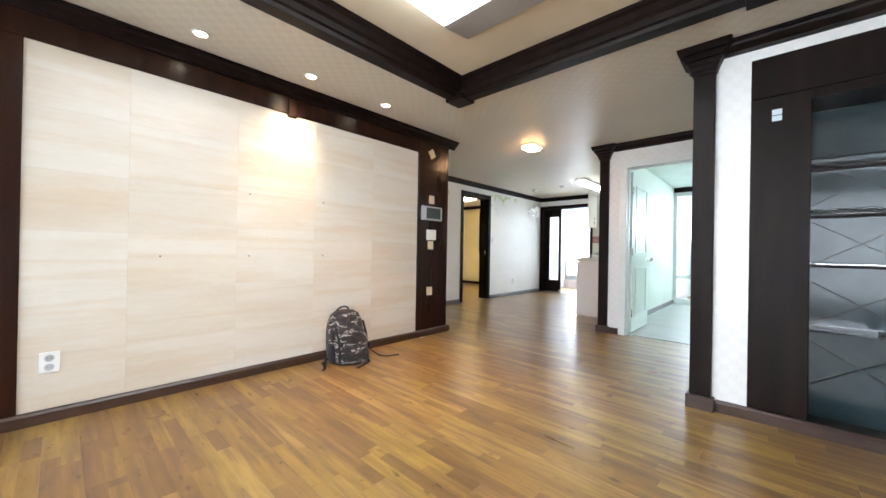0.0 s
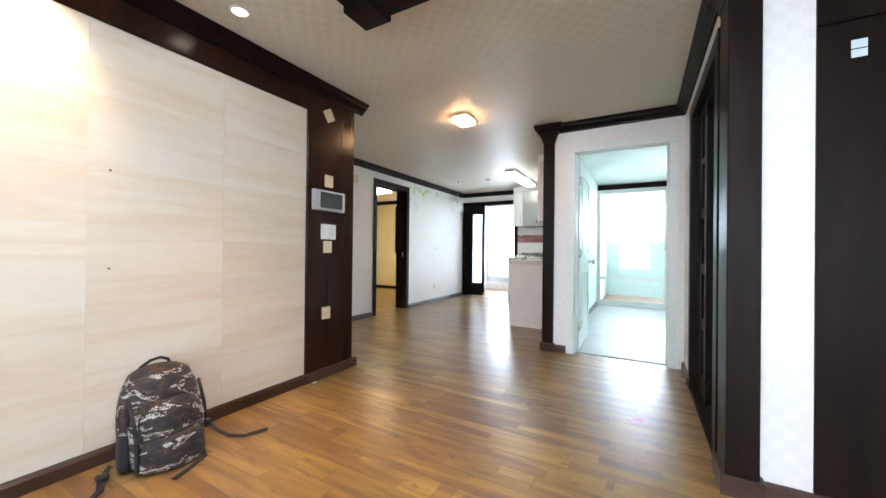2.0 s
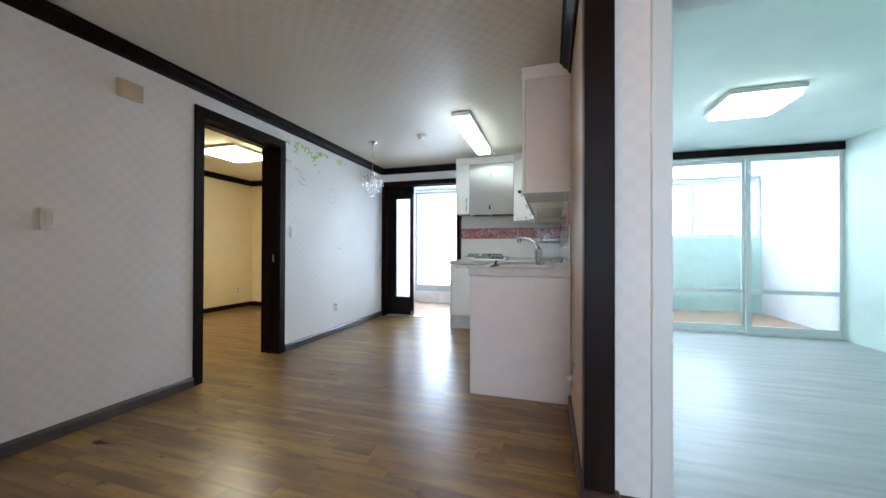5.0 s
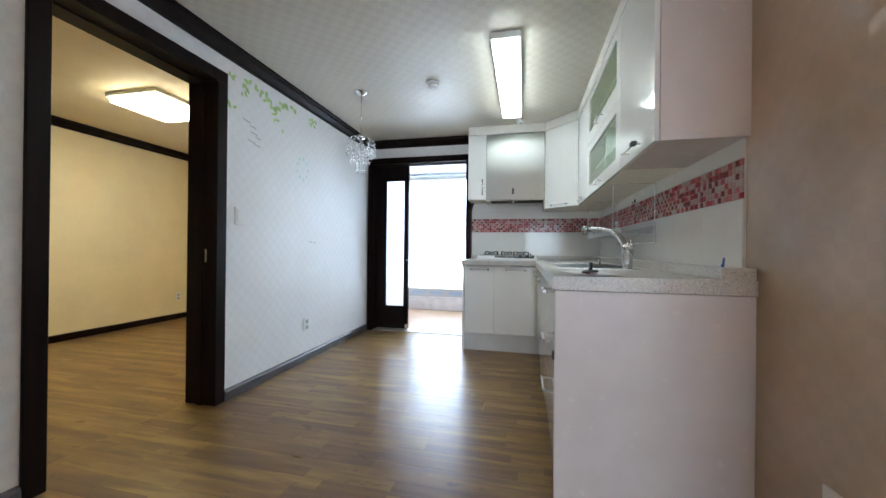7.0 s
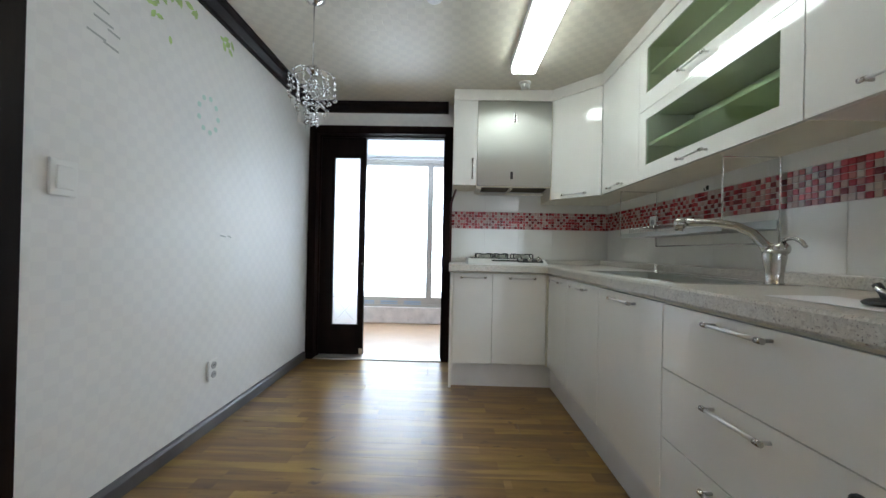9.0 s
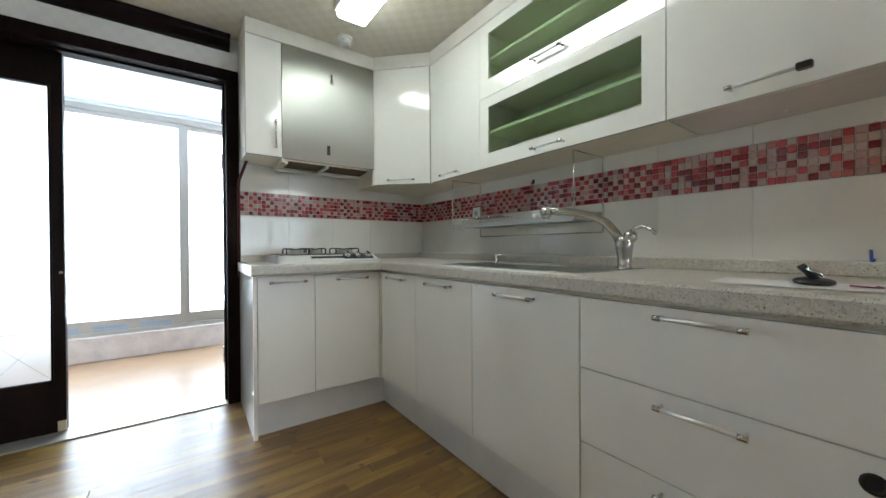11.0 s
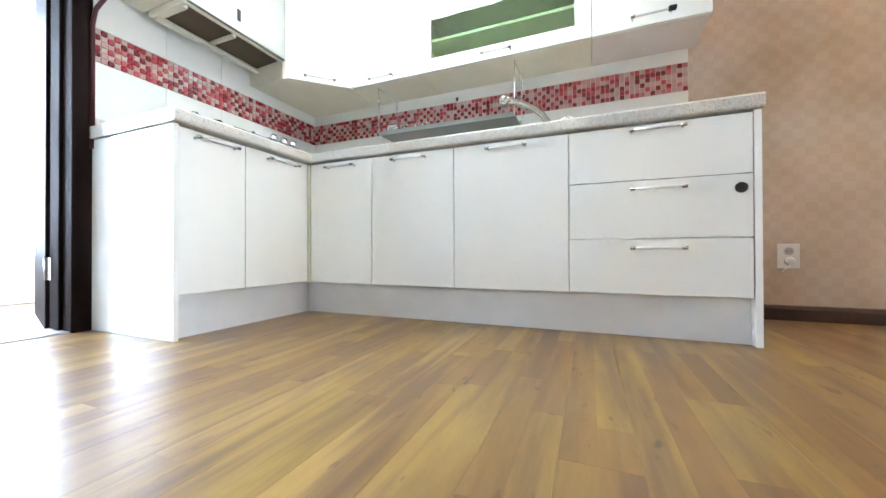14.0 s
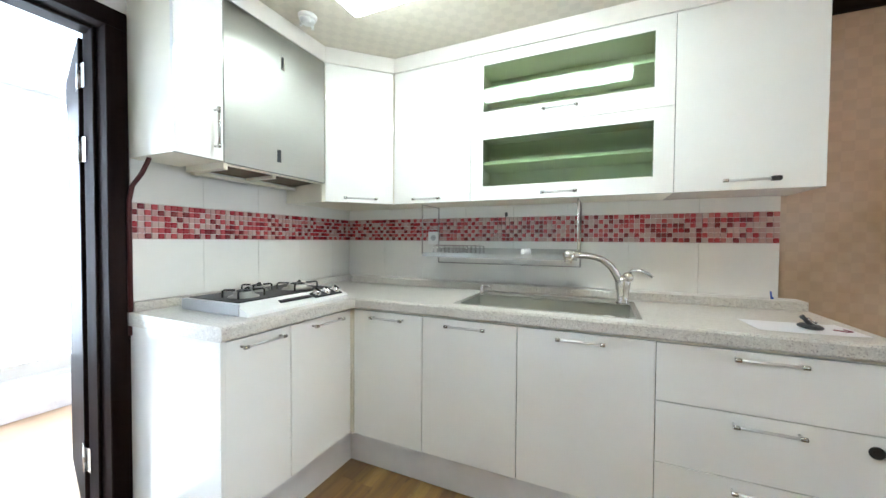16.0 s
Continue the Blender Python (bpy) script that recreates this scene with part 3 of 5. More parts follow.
def feature_wall():
    w = thing("stone_panel_wall", (XM, 1.4, 0), "cream travertine panels framed by dark mahogany boards", "feature wall", "", "structure")
    part("top_board", box(XM - 0.018, XM + 0.012, -0.55, 2.895, 2.075, 2.245, 0.003), M_MAHOG, w, "glossy mahogany board above the panels")
    part("left_board", box(XM - 0.018, XM + 0.012, -0.55, 0.03, 0.0, 2.075, 0.003), M_MAHOG, w, "dark mahogany side board")
    part("pilaster", box(XM - 0.018, XM + 0.016, 2.895, YA, 0.0, 2.245, 0.004), M_MAHOG, w, "dark mahogany end board")
    part("pilaster_return", box(XM - 0.16, XM + 0.01, YA - 0.01, YA + 0.012, 0.0, 2.24, 0.003), M_WENGE, w)
    part("cornice", merge([prism([(XM + 0.012 + d * 1.25, z) for d, z in CROWN], "y", -2.8, YA + 0.1), prism([(YA + 0.01 + d * 1.2, z) for d, z in CROWN], "x", XM - 0.2, XM + 0.012)]), M_WENGE, w, "dark moulded cornice")
    part("base_block", merge([prism([(XM + 0.016 + d * 1.2, z) for d, z in SKIRT], "y", 2.895, YA + 0.04), prism([(YA + 0.012 + d * 1.2, z) for d, z in SKIRT], "x", XM - 0.16, XM + 0.016)]), M_BASE, w, "brown wood base moulding")
    part("joint_backing", box(XM - 0.017, XM - 0.012, 0.03, 2.895, 0.02, 2.075), M_MARBLE, w)
    ys = [0.03, 0.462, 1.07, 1.68, 2.288, 2.895]
    zs = [0.03 + i * (2.075 - 0.03) / 6 for i in range(7)]
    for i in range(5):
        for j in range(6):
            part("panel", box(XM - 0.014, XM - 0.001, ys[i] + 0.0002, ys[i + 1] - 0.0002, zs[j] + 0.0002, zs[j + 1] - 0.0002, 0.0004), M_MARBLE, w)
    part("bracket", box(XM + 0.005, XM + 0.03, 1.425, 1.495, 2.05, 2.2, 0.004), M_MAHOG, w, "small mahogany bracket")
    for y, z in ((1.155, 0.913), (1.155, 1.384), (1.76, 0.913), (1.76, 1.383), (0.62, 0.91)):
        part("screw_hole", lathe([(0.005, 0), (0.005, 0.002)], (XM - 0.0005, y, z), 8, "x"), M_BLACK, w)


feature_wall()


def wall_plate(name, x, y, z, w, h, material, label, tilt=0, depth=0.008):
    bm = box(0, depth, -w / 2, w / 2, -h / 2, h / 2, 0.002)
    ob = part(name, turned(bm, pose(x, y, z, tilt)), material)
    return tagged(ob, label, "wall plate")


FX = XM + 0.016
for y, z, t in ((3.095, 2.09, 32), (3.10, 1.562, 0), (3.093, 1.035, 0), (3.085, 0.507, 0)):
    tagged(wall_plate("wall_plate", FX, y, z, 0.085, 0.095, M_CREAMP, "small cream stone plate on the dark board" if not t else "small cream stone plate turned on its corner", t), group="plates on the dark board")


def intercom():
    w = thing("video_intercom", (FX, 3.090, 1.396), "silver grey video door phone with a dark screen", "intercom")
    part("housing", box(FX, FX + 0.032, 2.930, 3.252, 1.320, 1.480, 0.008, 2), M_GREYP, w)
    part("screen", box(FX + 0.032, FX + 0.034, 3.002, 3.210, 1.348, 1.456, 0.002), M_SCREEN, w, "dark glass screen")
    part("bezel", merge([box(FX + 0.03, FX + 0.035, 2.992, 3.220, 1.456, 1.464), box(FX + 0.03, FX + 0.035, 2.992, 3.220, 1.340, 1.348), box(FX + 0.03, FX + 0.035, 2.992, 3.002, 1.348, 1.456), box(FX + 0.03, FX + 0.035, 3.210, 3.220, 1.348, 1.456)]), M_BLACK, w)


intercom()


def wall_switch(x, y, z, sign, w, h, keys, label):
    """A light switch on a wall facing +x or -x."""
    s = thing("light_switch", (x, y, z), label, "switch")
    lo, hi = sorted((x, x + sign * 0.011))
    part("plate", box(lo, hi, y - w / 2, y + w / 2, z - h / 2, z + h / 2, 0.003, 2), M_WHITEP, s)
    lo, hi = sorted((x + sign * 0.010, x + sign * 0.016))
    for i in range(keys):
        k = (w - 0.03) / keys
        part("rocker", box(lo, hi, y - w / 2 + 0.015 + i * k + 0.002, y - w / 2 + 0.015 + (i + 1) * k - 0.002, z - h / 2 + 0.022, z + h / 2 - 0.022, 0.002), M_WHITEP, s)
    return s


wall_switch(FX, 3.10, 1.155, 1, 0.15, 0.12, 2, "white two-key light switch on the dark board")
wall_switch(XL, 4.449, 1.178, 1, 0.07, 0.115, 1, "grey-white single switch on the papered hall wall")
wall_switch(XL, 6.318, 1.206, 1, 0.085, 0.12, 1, "white single light switch on the papered wall")


def wall_socket(x, y, z, sign, label, w=0.08, h=0.115, plugged=False):
    s = thing("wall_socket", (x, y, z), label, "socket")
    lo, hi = sorted((x, x + sign * 0.01))
    part("plate", box(lo, hi, y - w / 2, y + w / 2, z - h / 2, z + h / 2, 0.003, 2), M_WHITEP, s)
    for dz in ((-0.025, 0.025) if h > 0.1 else (0.0,)):
        part("receptacle", lathe([(0.019, 0), (0.019, sign * 0.004), (0.015, sign * 0.004), (0.014, sign * 0.001)], (x + sign * 0.01, y, z + dz), 14, "x"), M_GREYP, s)
        for dy in (-0.006, 0.006):
            part("pin_hole", lathe([(0.0024, 0), (0.0024, sign * 0.0015)], (x + sign * 0.0112, y + dy, z + dz), 8, "x"), M_BLACK, s)
    if plugged:
        part("plug", lathe([(0.016, 0), (0.016, sign * 0.02), (0.008, sign * 0.032)], (x + sign * 0.012, y, z - 0.02), 12, "x"), M_WHITEP, s)
        part("cord", tube([(x + sign * 0.03, y, z - 0.03), (x + sign * 0.034, y + 0.008, z - 0.05), (x + sign * 0.02, y + 0.03, z - 0.075)], 0.003, 6), M_WHITEP, s)
    return s


wall_socket(XM, 0.145, 0.325, 1, "white double socket low on the stone panels")
wall_socket(XL, 7.09, 0.318, 1, "white wall socket low on the papered wall", 0.07, 0.11)
wall_socket(XK, 5.405, 0.312, -1, "white socket with a plugged cord on stained wallpaper", 0.085, 0.12, True)
wall_socket(-6.99, 8.275, 0.305, 1, "white socket low on the cream wall", 0.07, 0.11)


def column(x0, x1, y0, y1, label):
    c = thing("corner_column", ((x0 + x1) / 2, (y0 + y1) / 2, 0), label, "column", "dark corner columns", "structure")
    part("shaft", box(x0, x1, y0, y1, 0.07, 2.16, 0.004), M_WENGE, c)
    steps = [(0.012, 2.13, 2.155), (0.022, 2.155, 2.185), (0.038, 2.185, 2.215), (0.058, 2.215, 2.25), (0.085, 2.25, CEIL - 0.001)]
    part("capital", merge([prism([(x0 - e0, z0), (x1 + e0, z0), (x1 + e, z1), (x0 - e, z1)], "y", y0 - e, y1 + 0.001) for (e, z0, z1), e0 in zip(steps, (0.004, 0.012, 0.024, 0.045, 0.07))]), M_WENGE, c, "stepped dark capital")
    part("plinth", merge([box(x0 - 0.018, x1 + 0.018, y0 - 0.018, y1 + 0.002, 0, 0.085, 0.004)]), M_BASE, c, "brown wood plinth")
    return c


column(-0.303, -0.19, YD - 0.045, YD + 0.14, "dark wenge column at the corner beside the display cabinet")
column(-1.508, -1.398, YG - 0.027, YG + 0.083, "dark wenge column between kitchen and mint doorway")


def coffer_beams():
    b = thing("coffer_moulding", (-0.93, 0.4, 2.25), "dark stepped wooden moulding round the ceiling recess", "moulding", "", "structure")
    prof = [(-0.06, 2.262), (0.03, 2.262), (0.035, 2.285), (0.05, 2.295), (0.055, 2.33), (0.075, 2.345), (0.08, 2.385), (0.1, 2.395), (0.1, 2.419), (0.0, 2.419), (-0.0005, 2.299), (-0.085, 2.299), (-0.085, 2.285)]
    part("west_beam", prism([(CX0 + d, z) for d, z in prof], "y", CY0, CY1), M_WENGE, b)
    part("east_beam", prism([(CX1 - d, z) for d, z in prof], "y", CY0, CY1), M_WENGE, b)
    part("north_beam", prism([(CY1 - d, z) for d, z in prof], "x", CX0, CX1), M_WENGE, b)
    part("south_beam", prism([(CY0 + d, z) for d, z in prof], "x", CX0, CX1), M_WENGE, b)
    for x, y in ((CX0, CY1), (CX1, CY1), (CX0, CY0), (CX1, CY0)):
        part("corner_block", box(x - 0.09, x + 0.09, y - 0.09, y + 0.09, 2.25, 2.299, 0.005), M_WENGE, b)


coffer_beams()


def ceiling_light(name, x0, x1, y0, y1, z, depth, frame_mat, glow, label, rim=0.02, hood=0.45):
    c = thing(name, ((x0 + x1) / 2, (y0 + y1) / 2, z), label, "ceiling light")
    part("housing", box(x0, x1, y0, y1, z - depth * hood, z - 0.0015, 0.004), frame_mat, c)
    part("diffuser", box(x0 + rim, x1 - rim, y0 + rim, y1 - rim, z - depth, z - depth * hood, min(0.02, depth * 0.2), 2), glow, c, "glowing diffuser")
    return c


def living_light():
    c = ceiling_light("living_room_light", -1.43, -0.43, 0.2, 1.78, CZ, 0.06, M_GREYP, M_TUBEC, "large white fluorescent panel light in the ceiling recess", 0.012)
    part("end_cap", prism([(1.78, CZ - 0.05), (1.80, CZ - 0.05), (2.02, CZ - 0.02), (2.02, CZ - 0.001), (1.78, CZ - 0.001)], "x", -1.43, -0.43), M_GREYP, c, "brushed grey end panel")


living_light()
ceiling_light("hall_light", -2.22, -2.03, 4.01, 4.26, CEIL, 0.055, M_CHROME, M_HALL, "small square warm glowing glass ceiling lamp")
ceiling_light("kitchen_tube_light", -2.515, -2.335, 6.41, 7.63, CEIL, 0.085, M_WHITEP, M_TUBE, "long white fluorescent kitchen ceiling light", 0.008, 0.55)
ceiling_light("cream_room_light", -5.80, -5.25, 6.58, 7.13, CEIL, 0.075, M_WHITEP, M_TUBEY, "square warm fluorescent ceiling light")
ceiling_light("mint_room_light", -0.28, 0.22, 6.58, 7.08, CEIL - 0.004, 0.09, M_WHITEP, M_TUBEG, "square white ceiling light with a soft diffuser")


def downlight(y):
    d = thing("downlight", (-2.525, y, CEIL), "small round recessed warm downlight", "downlight", "downlights above the stone wall")
    part("rim", lathe([(0.048, 0.0), (0.048, -0.005), (0.038, -0.008), (0.036, -0.002), (0.036, 0.0)], (-2.525, y, CEIL - 0.001), 20), M_WHITEP, d)
    part("bulb", lathe([(0.034, 0.0), (0.034, -0.003), (0.02, -0.007)], (-2.525, y, CEIL - 0.0015), 16), M_SPOT, d, "glowing reflector bulb")


for y in (0.75, 1.47, 2.185):
    downlight(y)


def backpack():
    cx, cy = -2.63, 1.915
    b = thing("backpack", (cx, cy, 0), "dark camouflage backpack with loose straps on the floor", "backpack")

    def pod(w, d, h, y, x, z, bulge=0.0, top=0.5):
        bm = box(-d / 2, d / 2, -w / 2, w / 2, 0, h)
        bmesh.ops.subdivide_edges(bm, edges=bm.edges[:], cuts=4, use_grid_fill=True)
        for v in bm.verts:
            u, s, q = v.co.x / (d / 2), v.co.y / (w / 2), v.co.z / h
            round_top = 1 - (1 - top) * max(0, (q - 0.55) / 0.45) ** 2
            v.co.y = w / 2 * s * round_top * (1 - 0.06 * abs(u) ** 3)
            v.co.x = d / 2 * u * (1 - 0.28 * abs(s) ** 3) * (0.82 + 0.18 * math.cos((q - 0.3) * 2)) + bulge * (1 - s * s) * max(0, u)
            v.co.z = h * (q - (0.07 * s ** 4 + 0.05 * abs(u) ** 3) * max(0, q - 0.5) * 2) + 0.012 * (s ** 4) * (1 - q)
            n = noise.noise(Vector((v.co.x, v.co.y, v.co.z)) * 14 + Vector((x, y, z)) * 9)
            v.co += Vector((0.006 * n, 0.006 * n, 0.004 * n))
        bmesh.ops.smooth_vert(bm, verts=bm.verts[:], factor=0.5, use_axis_x=True, use_axis_y=True, use_axis_z=True)
        for f in bm.faces:
            f.smooth = True
        return turned(bm, pose(x, y, z, 0, -6, -14))
    part("main_bag", pod(0.32, 0.19, 0.435, cy, cx - 0.06, 0.004, 0.02, 0.76), M_CAMO, b)
    part("front_pocket", pod(0.29, 0.12, 0.30, cy - 0.01, cx + 0.05, 0.006, 0.03, 0.8), M_CAMO, b)
    part("lower_pocket", pod(0.27, 0.10, 0.16, cy - 0.02, cx + 0.10, 0.005, 0.03, 0.85), M_CAMO, b)
    part("side_pocket", pod(0.05, 0.12, 0.16, cy - 0.150, cx - 0.03, 0.005, 0.01, 0.7), M_STRAP, b, "dark plain side pocket")
    part("bottle_pouch", pod(0.05, 0.10, 0.13, cy - 0.148, cx - 0.05, 0.16, 0.01, 0.7), M_CAMO, b)
    part("compression_strap", tube([(cx + 0.02, cy - 0.155, 0.33), (cx + 0.07, cy - 0.15, 0.22), (cx + 0.10, cy - 0.15, 0.10), (cx + 0.10, cy - 0.15, 0.03)], 0.009, 6), M_STRAP, b, "dark webbing strap")
    part("compression_strap", tube([(cx - 0.02, cy + 0.15, 0.33), (cx + 0.03, cy + 0.155, 0.22), (cx + 0.06, cy + 0.15, 0.10)], 0.009, 6), M_STRAP, b, "dark webbing strap")
    part("pocket_seam", tube([(cx + 0.105, cy - 0.14, 0.155), (cx + 0.135, cy - 0.07, 0.162), (cx + 0.14, cy + 0.0, 0.165), (cx + 0.115, cy + 0.10, 0.165)], 0.006, 6), M_BLACK, b)
    part("buckle", box(cx + 0.10, cx + 0.125, cy - 0.165, cy - 0.135, 0.165, 0.195, 0.006), M_STRAP, b)
    part("buckle", box(cx + 0.055, cx + 0.085, cy + 0.135, cy + 0.17, 0.10, 0.14, 0.008), M_STRAP, b)
    part("side_pocket", pod(0.08, 0.13, 0.22, cy + 0.17, cx - 0.09, 0.005, 0.01, 0.8), M_CAMO, b)
    part("top_handle", tube([(cx - 0.13, cy - 0.075, 0.4), (cx - 0.12, cy - 0.055, 0.432), (cx - 0.115, cy - 0.02, 0.455), (cx - 0.115, cy + 0.02, 0.46), (cx - 0.115, cy + 0.05, 0.445), (cx - 0.125, cy + 0.075, 0.405)], 0.0075, 8), M_STRAP, b, "black carrying loop")

    def strap(pts, w=0.014):
        bm = bmesh.new()
        rows = []
        for i, p in enumerate(pts):
            p = Vector(p)
            d = (Vector(pts[min(i + 1, len(pts) - 1)]) - Vector(pts[max(i - 1, 0)])).normalized()
            s = d.cross(Vector((0, 0, 1))).normalized() * w
            rows.append([bm.verts.new(p + s), bm.verts.new(p - s), bm.verts.new(p - s + Vector((0, 0, 0.004))), bm.verts.new(p + s + Vector((0, 0, 0.004)))])
        for u, q in zip(rows, rows[1:]):
            for k in range(4):
                bm.faces.new((u[k], u[(k + 1) % 4], q[(k + 1) % 4], q[k]))
        bm.faces.new(rows[0])
        bm.faces.new(rows[-1])
        bmesh.ops.recalc_face_normals(bm, faces=bm.faces[:])
        return bm
    part("strap", strap([(cx + 0.02, cy + 0.16, 0.12), (cx + 0.06, cy + 0.21, 0.05), (cx + 0.10, cy + 0.25, 0.015), (cx + 0.15, cy + 0.30, 0.006), (cx + 0.2, cy + 0.40, 0.012)]), M_STRAP, b)
    part("strap", strap([(cx + 0.12, cy + 0.10, 0.03), (cx + 0.17, cy + 0.09, 0.008), (cx + 0.20, cy + 0.02, 0.003), (cx + 0.235, cy - 0.07, 0.003)], 0.011), M_STRAP, b)
    part("strap", strap([(cx - 0.02, cy - 0.2, 0.05), (cx + 0.0, cy - 0.24, 0.02), (cx + 0.06, cy - 0.26, 0.004), (cx + 0.1, cy - 0.3, 0.003)], 0.012), M_STRAP, b)
    part("buckle", box(cx - 0.02, cx + 0.02, cy - 0.255, cy - 0.215, 0.01, 0.04, 0.008), M_BLACK, b)
    part("zip", tube([(cx + 0.085, cy - 0.14, 0.1), (cx + 0.06, cy - 0.13, 0.25), (cx + 0.045, cy - 0.05, 0.308), (cx + 0.05, cy + 0.05, 0.308), (cx + 0.04, cy + 0.11, 0.24)], 0.004, 6), M_BLACK, b)


backpack()


def display_cabinet():
    c = thing("display_cabinet", (0.9, YD + 0.15, 0), "built-in dark wenge display cabinet with glass shelves", "cabinet")
    part("side_panel", box(-0.02, 0.235, YD - 0.012, YD + 0.30, 0.075, 1.91, 0.003), M_WENGE, c)
    part("side_panel", box(1.42, 1.75, YD - 0.012, YD + 0.30, 0.075, 1.91, 0.003), M_WENGE, c)
    part("top_panel", box(-0.02, 1.75, YD - 0.014, YD + 0.30, 1.913, 2.15, 0.003), M_WENGE, c)
    part("lintel", box(0.237, 1.418, YD - 0.006, YD + 0.30, 1.86, 1.911), M_WENGE, c)
    part("floor_panel", box(0.237, 1.418, YD - 0.004, YD + 0.30, 0.0, 0.02), M_WENGE, c)
    part("mirror_back", box(0.237, 1.418, YD + 0.29, YD + 0.30, 0.02, 1.86), M_MIRROR, c, "grey mirror backing")
    for z in (1.527, 1.244, 0.947, 0.574):
        part("glass_shelf", box(0.239, 1.416, YD + 0.02, YD + 0.285, z - 0.008, z, 0.001), M_GLASS, c, "clear glass shelf")
        part("shelf_rail", box(0.239, 1.416, YD + 0.27, YD + 0.288, z - 0.03, z - 0.009), M_WENGE, c)
    for i in range(4):
        for s in (-1, 1):
            z = 0.34 + i * 0.36
            part("etched_line", tube([(0.46 - 0.2 * s, YD + 0.2885, z - 0.13), (0.46 + 0.2 * s, YD + 0.2885, z + 0.13)], 0.002, 4), M_BLACK, c)
    tagged(part("paper_label", merge([box(0.073, 0.116, YD - 0.0155, YD - 0.0125, 1.80, 1.832), box(0.073, 0.116, YD - 0.0155, YD - 0.0125, 1.765, 1.795)]), plain("pale_blue_paper", (0.55, 0.66, 0.72), 0.6), c, "two small pale blue stickers"))


display_cabinet()


def display_clutter():
    z = 0.5745
    p = thing("pliers", (0.55, YD + 0.12, z), "small black and silver pliers on a glass shelf", "tool")
    part("jaw", tube([(0.56, YD + 0.12, z + 0.009), (0.62, YD + 0.13, z + 0.009)], [0.009, 0.004], 6), M_CHROME, p)
    part("grip", tube([(0.56, YD + 0.12, z + 0.008), (0.50, YD + 0.135, z + 0.008)], 0.007, 6), M_BLACK, p)
    part("grip", tube([(0.56, YD + 0.12, z + 0.008), (0.50, YD + 0.10, z + 0.008)], 0.007, 6), M_BLACK, p)


display_clutter()

# ---- kitchen ----
FRX, FRY = -2.185, 7.77          # cabinet fronts
TOP = 0.895
DOOR_Z0, DOOR_Z1 = 0.17, 0.832


def bar_handle(a, b, out, parent, material=None, r=0.0055):
    """A square-ended bar on two posts, from a to b, standing off along out."""
    a, b, out = Vector(a), Vector(b), Vector(out)
    d = (b - a).normalized()
    h = part("handle", merge([tube([a + out * 0.028 - d * 0.008, b + out * 0.028 + d * 0.008], r, 8), tube([a, a + out * 0.03], r * 0.9, 8), tube([b, b + out * 0.03], r * 0.9, 8)]), material or M_BAR, parent, "chrome bar handle")
    for p in (a, b):
        part("end_cap", tube([p + out * 0.028 - d * 0.009, p + out * 0.028 + d * 0.009], r * 1.35, 8), M_NICKEL, h)
    return h


def base_unit(y0, y1, hy0, hy1):
    """A base cabinet with one glossy door, facing -x."""
    c = thing("base_cabinet", (-1.85, (y0 + y1) / 2, DOOR_Z0), "white high-gloss base cabinet with a chrome bar handle", "cabinet", "base cabinets")
    part("body", box(FRX + 0.022, XK - 0.015, y0 + 0.001, y1 - 0.001, DOOR_Z0, 0.838), M_CARC, c)
    d = part("door", box(FRX, FRX + 0.019, y0 + 0.0015, y1 - 0.0015, DOOR_Z0, DOOR_Z1, 0.0015), M_GLOSS, c)
    bar_handle((FRX, hy0, 0.803), (FRX, hy1, 0.803), (-1, 0, 0), d)
    return c


base_unit(7.352, FRY - 0.012, 7.46, 7.63)
base_unit(6.894, 7.352, 7.04, 7.215)
base_unit(6.381, 6.894, 6.56, 6.725)


def drawer_unit():
    y0, y1 = 5.766, 6.381
    c = thing("drawer_cabinet", (-1.85, 6.07, DOOR_Z0), "white high-gloss unit of three drawers with a black lock plug", "cabinet")
    part("body", box(FRX + 0.022, XK - 0.015, y0 + 0.001, y1 - 0.001, DOOR_Z0, 0.838), M_CARC, c)
    zs = [DOOR_Z0, 0.388, 0.616, DOOR_Z1]
    for i in range(3):
        d = part("drawer", box(FRX, FRX + 0.019, y0 + 0.0015, y1 - 0.0015, zs[i] + 0.0015, zs[i + 1] - 0.0015, 0.0015), M_GLOSS, c)
        hz = (0.352, 0.579, 0.806)[i]
        bar_handle((FRX, 5.978, hz), (FRX, 6.148, hz), (-1, 0, 0), d)
        if i == 1:
            part("lock_plug", lathe([(0.019, 0), (0.019, -0.004), (0.012, -0.005), (0.011, -0.002)], (FRX, 5.802, 0.566), 16, "x"), M_BLACK, d, "round black plug")


drawer_unit()


def stove_unit(x0, x1, hx0, hx1):
    c = thing("base_cabinet", ((x0 + x1) / 2, 8.06, DOOR_Z0), "white high-gloss base cabinet below the gas stove", "cabinet", "base cabinets")
    part("body", box(x0 + 0.001, x1 - 0.001, FRY + 0.022, YB - 0.015, DOOR_Z0, 0.838), M_CARC, c)
    d = part("door", box(x0 + 0.0015, x1 - 0.0015, FRY, FRY + 0.019, DOOR_Z0 + 0.006, DOOR_Z1, 0.0015), M_GLOSS, c)
    bar_handle((hx0, FRY, 0.803), (hx1, FRY, 0.803), (0, -1, 0), d)


